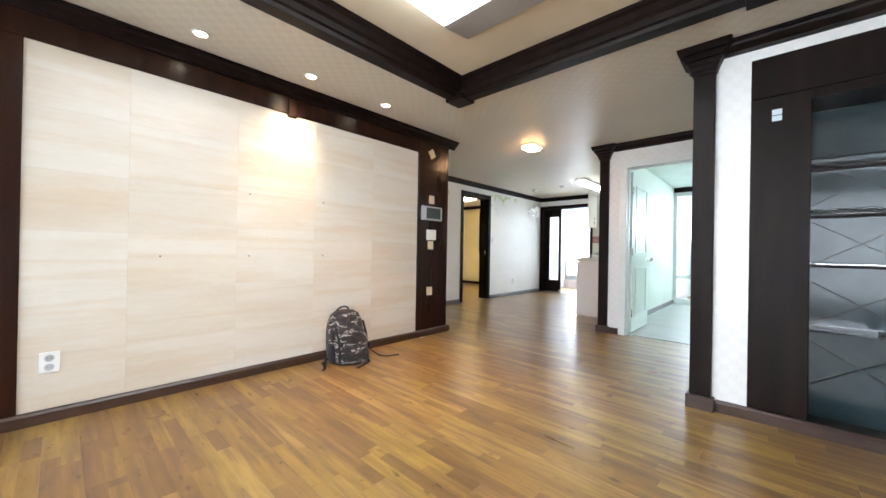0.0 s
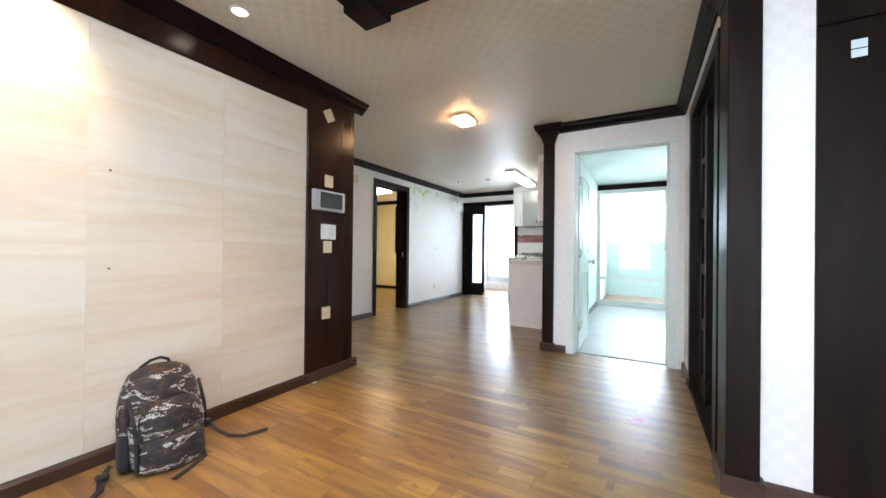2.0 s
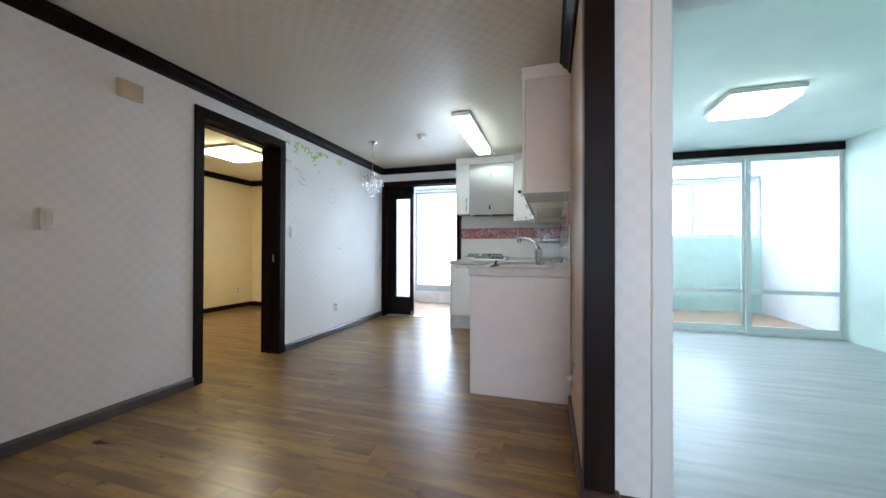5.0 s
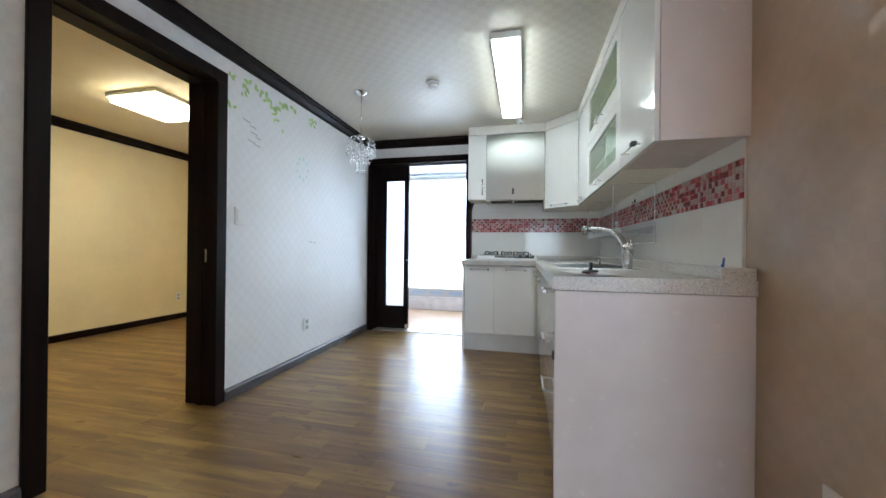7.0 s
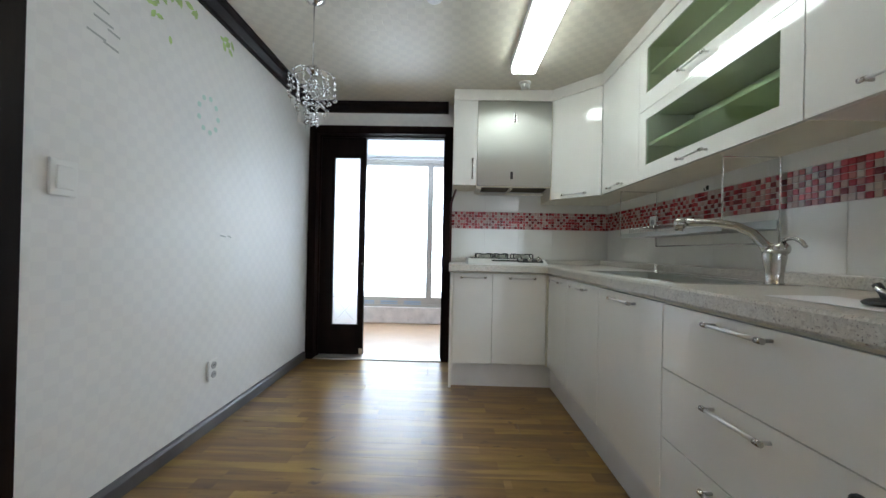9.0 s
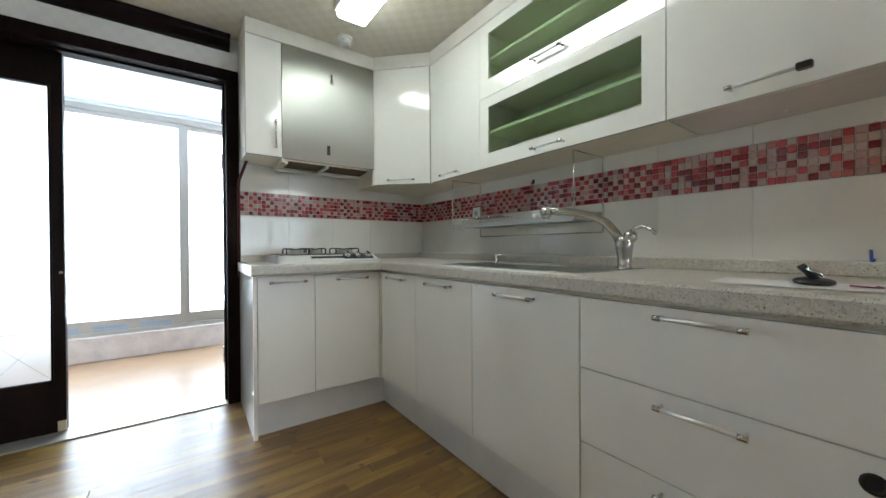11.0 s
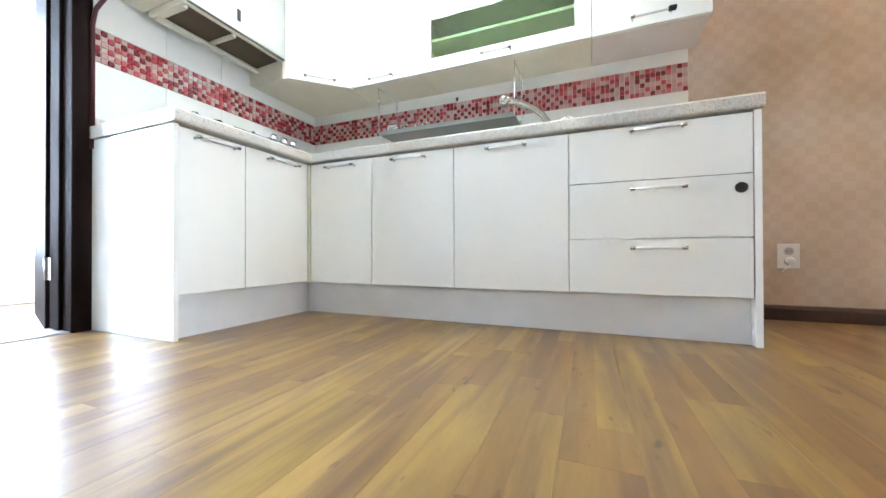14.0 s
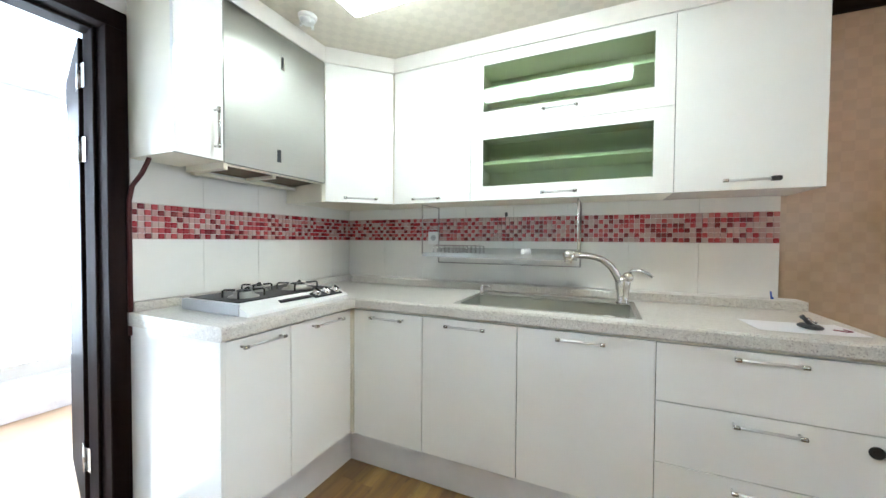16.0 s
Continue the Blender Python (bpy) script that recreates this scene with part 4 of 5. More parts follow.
stove_unit(-2.878, -2.588, -2.815, -2.645)
stove_unit(-2.588, FRX - 0.012, -2.465, -2.29)
tagged(part("corner_filler", box(FRX - 0.0105, FRX + 0.02, FRY - 0.0105, FRY + 0.02, DOOR_Z0, DOOR_Z1), M_CARC), "slim white filler strip between cabinet fronts", "cabinet trim")
def end_panel(x0, x1, y0, y1, strip, material, label):
    """A board closing a row of cabinets, with a slim band along its front edge."""
    e = thing("end_panel", ((x0 + x1) / 2, (y0 + y1) / 2, 0), label, "cabinet panel", "end panels")
    part("board", box(x0, x1, y0, y1, 0.0, 0.838, 0.0015), material, e)
    part("edge_strip", box(*strip, 0.0, 0.838, 0.0008), M_GLOSS, e, "white edge band")


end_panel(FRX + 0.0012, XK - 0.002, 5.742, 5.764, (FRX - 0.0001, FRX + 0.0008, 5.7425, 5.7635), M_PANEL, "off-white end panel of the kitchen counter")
end_panel(-2.898, -2.879, FRY - 0.0052, YB - 0.002, (-2.8975, -2.8795, FRY - 0.0064, FRY - 0.0056), M_GLOSS, "white glossy end panel beside the balcony door")
tagged(part("plinth_board", box(FRX + 0.037, FRX + 0.053, 5.766, FRY + 0.04, 0.001, DOOR_Z0 - 0.002), M_PLINTH), "white plinth board below the base cabinets", "plinth")
tagged(part("plinth_board", box(-2.878, FRX + 0.036, FRY + 0.036, FRY + 0.052, 0.001, DOOR_Z0 + 0.004), M_PLINTH), "white plinth board below the stove cabinets", "plinth")

SX0, SX1, SY0, SY1 = -2.105, -1.74, 6.44, 7.20      # sink cut-out


def worktop():
    w = thing("worktop", (-1.86, 7.0, 0.84), "speckled grey stone L-shaped kitchen worktop", "worktop")
    cells = []
    xs, ys = [-2.908, -2.183, SX0, SX1, XK - 0.001], [5.735, SY0, SY1, 7.755, YB - 0.001]
    for i in range(4):
        for j in range(4):
            if (i == 0 and j < 3) or (i == 2 and j == 1):
                continue
            cells.append(box(xs[i], xs[i + 1], ys[j], ys[j + 1], 0.841, TOP))
    part("slab", weld(merge(cells)), M_GRANITE, w)
    nose = [(0.0, 0.841), (-0.010, 0.843), (-0.014, 0.85), (-0.014, 0.886), (-0.009, 0.8935), (0.0, TOP)]
    part("nosing", prism([(-2.183 + d, z) for d, z in nose], "y", 5.735, 7.755), M_GRANITE, w)
    part("nosing", prism([(7.755 + d, z) for d, z in nose], "x", -2.908, -2.183), M_GRANITE, w)
    part("ledge", merge([box(-1.615, XK - 0.002, 5.74, YB - 0.10, TOP, 0.937, 0.004, 2)]), M_GRANITE, w, "raised stone ledge along the wall")
    part("upstand", merge([box(-2.893, -1.512, YB - 0.035, YB - 0.0125, TOP, 0.935, 0.003, 2)]), M_GRANITE, w)


worktop()


def sink():
    s = thing("sink", ((SX0 + SX1) / 2, (SY0 + SY1) / 2, TOP), "brushed steel single-bowl kitchen sink set in the worktop", "sink")
    t = 0.018
    part("rim", merge([box(SX0 - t, SX1 + t + 0.04, SY0 - t, SY0 + 0.004, TOP, TOP + 0.003), box(SX0 - t, SX1 + t + 0.04, SY1 - 0.004, SY1 + t, TOP, TOP + 0.003), box(SX0 - t, SX0 + 0.004, SY0 + 0.004, SY1 - 0.004, TOP, TOP + 0.003), box(SX1 - 0.045, SX1 + t + 0.04, SY0 + 0.004, SY1 - 0.004, TOP, TOP + 0.003)]), M_SINK, s)
    x1 = SX1 - 0.046
    part("bowl", merge([box(SX0 + 0.001, SX0 + 0.003, SY0 + 0.001, SY1 - 0.001, 0.72, TOP), box(x1, x1 + 0.002, SY0 + 0.001, SY1 - 0.001, 0.72, TOP), box(SX0 + 0.001, x1, SY0 + 0.001, SY0 + 0.003, 0.72, TOP), box(SX0 + 0.001, x1, SY1 - 0.003, SY1 - 0.001, 0.72, TOP), box(SX0 + 0.001, x1, SY0 + 0.001, SY1 - 0.001, 0.717, 0.72)]), M_STEEL, s)
    part("drain", lathe([(0.055, 0), (0.055, 0.004), (0.04, 0.002), (0.03, 0.001)], (-1.95, 6.8, 0.72), 20), M_CHROME, s)


sink()


def faucet():
    x, y = -1.735, 6.475
    f = thing("kitchen_faucet", (x, y, TOP), "chrome pull-out kitchen faucet with a curved lever", "faucet")
    z = TOP + 0.003
    part("body", lathe([(0.028, 0.0), (0.028, 0.005), (0.025, 0.009), (0.027, 0.04), (0.032, 0.075), (0.035, 0.10), (0.033, 0.115), (0.024, 0.128), (0.002, 0.133)], (x, y, z), 20), M_NICKEL, f)
    pts = [(x - 0.004, y + 0.012, z + 0.1), (x - 0.01, y + 0.03, z + 0.14), (x - 0.03, y + 0.06, z + 0.185), (x - 0.06, y + 0.1, z + 0.215), (x - 0.10, y + 0.15, z + 0.23), (x - 0.145, y + 0.2, z + 0.235), (x - 0.175, y + 0.228, z + 0.238)]
    part("spout", tube(pts, [0.02, 0.018, 0.0165, 0.0155, 0.015, 0.016, 0.018], 14), M_NICKEL, f)
    part("spray_head", merge([ball((x - 0.185, y + 0.238, z + 0.232), 0.027, u=16, v=10), tube([(x - 0.185, y + 0.238, z + 0.225), (x - 0.188, y + 0.241, z + 0.2)], 0.017, 14)]), M_NICKEL, f)
    part("valve_cap", merge([ball((x + 0.004, y - 0.022, z + 0.125), 0.026, u=16, v=10)]), M_NICKEL, f)
    part("lever", tube([(x + 0.004, y - 0.025, z + 0.145), (x + 0.002, y - 0.04, z + 0.16), (x - 0.002, y - 0.075, z + 0.163), (x - 0.008, y - 0.105, z + 0.15), (x - 0.012, y - 0.125, z + 0.132)], [0.007, 0.007, 0.0065, 0.0075, 0.006], 10), M_NICKEL, f)


faucet()


def soap_pump():
    p = thing("soap_pump", (-1.74, 7.235, TOP), "small chrome soap pump beside the sink", "soap pump")
    z = TOP + 0.003
    part("stem", lathe([(0.014, 0), (0.014, 0.004), (0.009, 0.008), (0.008, 0.03), (0.009, 0.045), (0.004, 0.048)], (-1.74, 7.20, z), 14), M_CHROME, p)
    part("nozzle", tube([(-1.74, 7.20, z + 0.04), (-1.755, 7.17, z + 0.043), (-1.77, 7.14, z + 0.04)], 0.0045, 8), M_CHROME, p)


soap_pump()


def gas_stove():
    x0, x1, y0, y1 = -2.765, -2.183, 7.80, 8.22
    g = thing("gas_stove", ((x0 + x1) / 2, 8.0, TOP), "white enamel gas stove with black grates and three knobs", "stove")
    z = TOP + 0.001
    part("body", prism([(y0, z), (y1, z), (y1, z + 0.045), (y0 + 0.075, z + 0.045), (y0, z + 0.012)], "x", x0, x1), M_WHITEP, g)
    part("drip_tray", box(x0 + 0.02, x1 - 0.02, y0 + 0.085, y1 - 0.015, z + 0.045, z + 0.049, 0.002), M_BLACK, g)
    part("side_trim", box(x0 - 0.004, x0 + 0.003, y0 + 0.05, y1 - 0.01, z, z + 0.046), M_GREYP, g)
    part("side_trim", box(x1 - 0.003, x1 + 0.004, y0 + 0.05, y1 - 0.01, z, z + 0.046), M_GREYP, g)
    lean = math.atan2(0.033, 0.075)
    face = Vector((0, -math.sin(lean), math.cos(lean)))
    mid = Vector((0, y0 + 0.036, z + 0.030))
    part("control_strip", turned(merge([box(-0.19, 0.0, -0.011, 0.011, 0, 0.005, 0.002), box(0.0, 0.19, -0.024, 0.024, 0, 0.007, 0.003)]), pose(x0 + 0.365, mid.y, mid.z, math.degrees(lean))), M_BLACK, g, "black control strip")
    for i in range(3):
        k = part("knob", turned(lathe([(0.021, 0), (0.021, 0.008), (0.018, 0.02), (0.015, 0.025)], (0, 0, 0), 16), pose(x1 - 0.19 + i * 0.065, mid.y, mid.z + 0.005, math.degrees(lean))), M_CHROME, g, "chrome and black knob")
        part("grip", turned(box(-0.004, 0.004, -0.016, 0.016, 0.02, 0.031, 0.001), pose(x1 - 0.19 + i * 0.065, mid.y, mid.z + 0.003, math.degrees(lean))), M_BLACK, k)
    for bx, by, r in ((x0 + 0.13, y0 + 0.20, 0.042), (x0 + 0.43, y0 + 0.20, 0.05), (x0 + 0.28, y0 + 0.31, 0.034)):
        b = part("burner", lathe([(r * 1.5, 0), (r * 1.4, 0.006), (r, 0.008), (r, 0.02), (r * 0.8, 0.026), (r * 0.75, 0.024)], (bx, by, z + 0.049), 18), M_STEEL, g, "steel burner ring")
        part("burner_cap", lathe([(r * 0.7, 0), (r * 0.7, 0.006), (r * 0.5, 0.009)], (bx, by, z + 0.072), 16), M_BLACK, b)
        for q in range(4):
            a = math.pi / 4 + q * math.pi / 2
            c, s = math.cos(a), math.sin(a)
            part("grate_arm", tube([(bx + c * r * 2.1, by + s * r * 1.7, z + 0.05), (bx + c * r * 2.1, by + s * r * 1.7, z + 0.078), (bx + c * r * 1.9, by + s * r * 1.6, z + 0.082), (bx + c * r * 0.8, by + s * r * 0.8, z + 0.08)], 0.0045, 6), M_BLACK, g)


gas_stove()

WFX, WZ0, WZ1 = -1.825, 1.418, 2.208        # wall cabinet fronts


def wall_unit(y0, y1, hy0, hy1, hz, cap=False):
    c = thing("wall_cabinet", (-1.66, (y0 + y1) / 2, WZ0), "white high-gloss wall cabinet with a chrome bar handle", "wall cabinet", "wall cabinets")
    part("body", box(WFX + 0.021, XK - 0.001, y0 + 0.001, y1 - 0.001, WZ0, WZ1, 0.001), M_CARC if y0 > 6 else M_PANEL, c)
    d = part("door", box(WFX, WFX + 0.019, y0 + 0.0015, y1 - 0.0015, WZ0, WZ1, 0.0015), M_GLOSS, c)
    h = bar_handle((WFX, hy0, hz), (WFX, hy1, hz), (-1, 0, 0), d)
    if cap:
        part("tape", box(WFX - 0.042, WFX - 0.018, hy0 - 0.018, hy0 + 0.014, hz - 0.009, hz + 0.009, 0.003), M_BLACK, h, "black tape round the handle end")


wall_unit(7.245, 7.742, 7.43, 7.59, 1.44)
wall_unit(5.782, 6.285, 5.945, 6.105, 1.455, True)


def glass_unit():
    y0, y1 = 6.285, 7.245
    c = thing("glass_wall_cabinet", (-1.66, 6.765, WZ0), "white wall cabinet with two lift-up green glass doors", "wall cabinet")
    part("body", merge([box(WFX + 0.021, XK - 0.001, y0 + 0.001, y0 + 0.018, WZ0, WZ1), box(WFX + 0.021, XK - 0.001, y1 - 0.018, y1 - 0.001, WZ0, WZ1), box(WFX + 0.021, XK - 0.001, y0 + 0.018, y1 - 0.018, WZ0, WZ0 + 0.018), box(WFX + 0.021, XK - 0.001, y0 + 0.018, y1 - 0.018, WZ1 - 0.018, WZ1), box(XK - 0.012, XK - 0.001, y0 + 0.018, y1 - 0.018, WZ0 + 0.018, WZ1 - 0.018)]), M_CARC, c)
    part("shelf", box(WFX + 0.06, XK - 0.013, y0 + 0.018, y1 - 0.018, 1.80, 1.818), M_CARC, c)
    for z in (1.62, 2.03):
        part("shelf", box(WFX + 0.05, XK - 0.013, y0 + 0.018, y1 - 0.018, z, z + 0.016), M_CARC, c)
    for z0, z1, g0, g1, hz in ((WZ0, 1.803, 1.495, 1.748, 1.445), (1.806, WZ1, 1.898, 2.148, 1.862)):
        d = part("door", with_holes("x", WFX, WFX + 0.019, y0 + 0.0015, y1 - 0.0015, z0, z1, [(6.366, 7.173, g0, g1)]), M_GLOSS, c, "white framed lift-up door")
        part("pane", box(WFX + 0.006, WFX + 0.010, 6.364, 7.175, g0 - 0.002, g1 + 0.002), M_GREENPANE, d, "green tinted glass pane").visible_shadow = False
        bar_handle((WFX, 6.695, hz), (WFX, 6.85, hz), (-1, 0, 0), d)


glass_unit()


def corner_unit():
    c = thing("corner_wall_cabinet", (-1.7, 8.1, WZ0), "white glossy angled corner wall cabinet", "wall cabinet")
    a, b = Vector((WFX, 7.745)), Vector((-2.105, 8.03))
    d = (b - a).normalized()
    n = Vector((-d.y, d.x))
    if n.dot(Vector((-1, -1))) < 0:
        n = -n
    q = 0.02
    part("body", prism([(WFX + 0.021, 7.745), (XK - 0.001, 7.745), (XK - 0.001, YB - 0.001), (-2.103, YB - 0.001), (-2.103, 8.035 + 0.02), (WFX + 0.021, 7.76)], "z", WZ0, WZ1), M_CARC, c)
    door = part("door", prism([tuple(a + d * 0.003), tuple(b - d * 0.003), tuple(b - d * 0.003 - n * q), tuple(a + d * 0.003 - n * q)], "z", WZ0, WZ1), M_GLOSS, c)
    p0, p1 = a.lerp(b, 0.28), a.lerp(b, 0.72)
    bar_handle((p0.x, p0.y, 1.442), (p1.x, p1.y, 1.442), (n.x, n.y, 0), door)


corner_unit()


def hood():
    y = 8.03
    c = thing("hood_cabinet", (-2.42, 8.18, 1.52), "brushed steel range hood cover above the gas stove", "range hood")
    part("casing", box(-2.7, -2.107, y + 0.02, YB - 0.001, 1.6, WZ1), M_CARC, c)
    part("side_cheek", box(-2.7, -2.684, y + 0.004, YB - 0.05, 1.50, 1.6), M_CARC, c)
    d = part("cover", box(-2.6995, -2.1075, y - 0.002, y + 0.018, 1.522, WZ1, 0.0015), M_STEEL, c, "brushed stainless steel cover")
    part("finger_slot", merge([box(-2.412, -2.388, y - 0.004, y - 0.0015, 2.035, 2.108, 0.002)]), M_CHROME, d)
    part("slot_hole", box(-2.406, -2.394, y - 0.0055, y - 0.0035, 2.045, 2.098), M_BLACK, d)
    part("slot_hole", box(-2.432, -2.412, y - 0.0045, y - 0.0015, 1.578, 1.638), M_BLACK, d)
    part("bottom_frame", merge([box(-2.684, -2.107, YB - 0.09, YB - 0.06, 1.49, 1.505), box(-2.684, -2.107, y + 0.02, y + 0.035, 1.515, 1.53), box(-2.43, -2.41, y + 0.035, YB - 0.09, 1.5, 1.515), box(-2.684, -2.66, y + 0.035, YB - 0.09, 1.5, 1.52)]), M_CARC, c)
    for x in (-2.66, -2.385):
        f = part("grease_filter", turned(box(0, 0.27, 0, 0.2, 0, 0.006), pose(x, y + 0.03, 1.527, -4)), steel("filter_mesh", (0.16, 0.13, 0.09), 0.5), c, "greasy brown metal filter")
    part("light_box", box(-2.1065, -2.1055, y + 0.03, YB - 0.002, 1.418, 1.6), M_CARC, c)


hood()


def left_unit():
    y = 8.03
    c = thing("wall_cabinet", (-2.83, 8.18, 1.526), "narrow white glossy wall cabinet beside the range hood", "wall cabinet", "wall cabinets")
    part("body", box(-2.891, -2.702, y + 0.02, YB - 0.001, 1.526, WZ1, 0.001), M_CARC, c)
    d = part("door", box(-2.892, -2.702, y, y + 0.019, 1.526, WZ1, 0.0015), M_GLOSS, c)
    bar_handle((-2.738, y, 1.58), (-2.738, y, 1.728), (0, -1, 0), d, M_NICKEL)


left_unit()
tagged(part("cabinet_cornice", merge([box(WFX - 0.004, XK - 0.001, 5.782, 7.742, WZ1 + 0.003, CEIL - 0.001, 0.002), box(-2.893, -2.105, 8.026, YB - 0.001, WZ1 + 0.003, CEIL - 0.001, 0.002), prism([(WFX - 0.004, 7.742), (XK - 0.001, 7.742), (XK - 0.001, YB - 0.001), (-2.105, YB - 0.001), (-2.105, 8.026)], "z", WZ1 + 0.003, CEIL - 0.001)]), plain("warm_white_board", (0.80, 0.77, 0.72), 0.4)), "white board closing the gap above the wall cabinets", "cabinet trim")


def dish_rack():
    r = thing("hanging_dish_rack", (-1.64, 7.13, 1.1), "steel wire dish rack hung below the wall cabinets", "dish rack")
    y0, y1, xf, xb, zb = 6.685, 7.575, -1.765, XK - 0.022, 1.112
    for y in (y0, y1):
        part("hanger", tube([(xb, y, zb - 0.06), (xb, y, 1.414), (xf, y, 1.414), (xf, y, zb)], 0.0042, 8), M_CHROME, r)
    part("back_bar", tube([(xb, y0, zb - 0.06), (xb, y1, zb - 0.06)], 0.004, 8), M_CHROME, r)
    part("tray", merge([box(xf, xb - 0.01, y0, y1, zb - 0.004, zb - 0.001), box(xf - 0.002, xf + 0.001, y0, y1, zb - 0.012, zb + 0.014), box(xb - 0.012, xb - 0.009, y0, y1, zb - 0.004, zb + 0.04)]), M_STEEL, r, "shallow steel tray")
    for i in range(11):
        y = y1 - 0.06 - i * 0.027
        part("plate_wire", tube([(xf + 0.03, y, zb), (xf + 0.035, y, zb + 0.05), (xf + 0.09, y, zb + 0.058), (xb - 0.04, y, zb + 0.05), (xb - 0.035, y, zb)], 0.0022, 6), M_CHROME, r)
    return r


dish_rack()
c = thing("small_cup", (-1.69, 6.98, 1.113), "small white cup lying on the dish rack", "cup")
part("cup", turned(lathe([(0.018, 0), (0.024, 0.04), (0.021, 0.04), (0.016, 0.004)], (0, 0, 0), 14), pose(-1.69, 6.98, 1.136, 90, 0, 40)), M_WHITEP, c)
tagged(part("wall_hook", merge([box(XK - 0.02, XK - 0.0105, 7.11, 7.125, 1.35, 1.375, 0.002), tube([(XK - 0.018, 7.117, 1.355), (XK - 0.03, 7.117, 1.345), (XK - 0.034, 7.117, 1.36)], 0.003, 6)]), M_BLACK), "small black hook on the tiles", "hook")
wall_socket(XK - 0.0135, 7.615, 1.215, -1, "greyed socket on the mosaic tile band", 0.08, 0.085)
tagged(part("blue_toothbrush_stub", merge([tube([(-1.56, 5.85, 0.937), (-1.556, 5.852, 0.972)], 0.004, 6), tube([(-1.56, 5.85, 0.937), (-1.565, 5.845, 0.945)], 0.005, 6)]), plain("blue_plastic", (0.03, 0.08, 0.36), 0.4)), "small blue plastic stub standing on the ledge", "stub")


def paper_and_tool():
    x, y, z = -2.03, 5.93, TOP + 0.001
    n = 10
    curl = [(y - 0.145 + 0.29 * j / n, z + 0.002 + 0.006 * max(0, j / n - 0.75) ** 2 * 4 + 0.01 * max(0, 0.2 - j / n) ** 2 * 6) for j in range(n + 1)]
    bm = turned(prism([(q - y, h) for q, h in curl] + [(q - y, h - 0.0012) for q, h in curl[::-1]], "x", -0.085, 0.095), pose(x, y, 0, 0, 0, 4))
    tagged(part("paper_sheet", bm, plain("white_paper", (0.86, 0.86, 0.88), 0.7, vary=0.02)), "white sheet of paper on the worktop", "paper")
    k = thing("sink_strainer", (x, y - 0.03, z), "black plastic sink strainer lying on the paper", "strainer")
    part("disc", turned(lathe([(0.033, 0), (0.035, 0.004), (0.03, 0.008), (0.02, 0.010)], (0, 0, 0), 20), pose(x, y - 0.03, z + 0.007, 0, -6, 20)), M_BLACK, k)
    part("stem", tube([(x, y - 0.035, z + 0.012), (x + 0.004, y - 0.02, z + 0.03), (x + 0.006, y - 0.008, z + 0.045)], [0.009, 0.007, 0.008], 10), M_BLACK, k)
    part("clip", merge([tube([(x - 0.005, y - 0.045, z + 0.024), (x - 0.01, y - 0.02, z + 0.04)], 0.004, 6)]), M_CHROME, k)
    w = thing("elastic_cord", (x - 0.02, y - 0.1, z), "thin red and blue cord on the paper", "cord")
    part("cord", tube([(x - 0.01, y - 0.085, z + 0.006), (x - 0.03, y - 0.11, z + 0.006), (x - 0.02, y - 0.13, z + 0.006), (x + 0.01, y - 0.12, z + 0.006)], 0.002, 5), plain("red_cord", (0.25, 0.05, 0.08), 0.6), w)


paper_and_tool()


def chandelier():
    x, y = -3.64, 7.01
    c = thing("crystal_pendant", (x, y, CEIL), "small crystal bead pendant lamp on a chrome rod", "pendant lamp")
    part("canopy", lathe([(0.055, 0), (0.055, -0.006), (0.03, -0.018), (0.012, -0.03)], (x, y, CEIL - 0.001), 20), M_CHROME, c)
    part("rod", tube([(x, y, CEIL - 0.02), (x, y, 1.93)], 0.0035, 8), M_CHROME, c)
    part("hub", lathe([(0.012, 0), (0.03, -0.01), (0.034, -0.03), (0.012, -0.05)], (x, y, 1.945), 16), M_CHROME, c)
    rnd = random.Random(4)
    arm = []
    for i in range(6):
        a = i * math.pi / 3
        part("arm", tube([(x, y, 1.91), (x + 0.05 * math.cos(a), y + 0.05 * math.sin(a), 1.925), (x + 0.10 * math.cos(a), y + 0.10 * math.sin(a), 1.90), (x + 0.115 * math.cos(a), y + 0.115 * math.sin(a), 1.87)], 0.003, 6), M_CHROME, c)
    for ring, r, n, beads in ((0, 0.115, 12, 4), (1, 0.075, 9, 6), (2, 0.03, 5, 8)):
        for i in range(n):
            a = 2 * math.pi * i / n + ring
            px, py = x + r * math.cos(a), y + r * math.sin(a)
            top = 1.875 - 0.01 * ring
            strand = [tube([(px, py, top + 0.01), (px, py, top - beads * 0.03)], 0.0007, 4)]
            for b in range(beads):
                rr = (0.008 if b < beads - 1 else 0.0125) * rnd.uniform(0.85, 1.15)
                bm = bmesh.new()
                bmesh.ops.create_icosphere(bm, subdivisions=1, radius=rr)
                bmesh.ops.translate(bm, verts=bm.verts[:], vec=(px, py, top - b * 0.03))
                strand.append(bm)
            part("crystal_strand", merge(strand), M_CRYSTAL, c, "string of clear crystal beads")


chandelier()


def detector(x, y, label, r=0.055):
    d = thing("smoke_detector", (x, y, CEIL), label, "detector")
    part("base", lathe([(r, 0), (r, -0.012), (r * 0.92, -0.018)], (x, y, CEIL - 0.001), 20), M_WHITEP, d)
    part("cap", lathe([(r * 0.75, -0.018), (r * 0.7, -0.034), (r * 0.4, -0.042)], (x, y, CEIL - 0.001), 18), M_WHITEP, d)
    return d


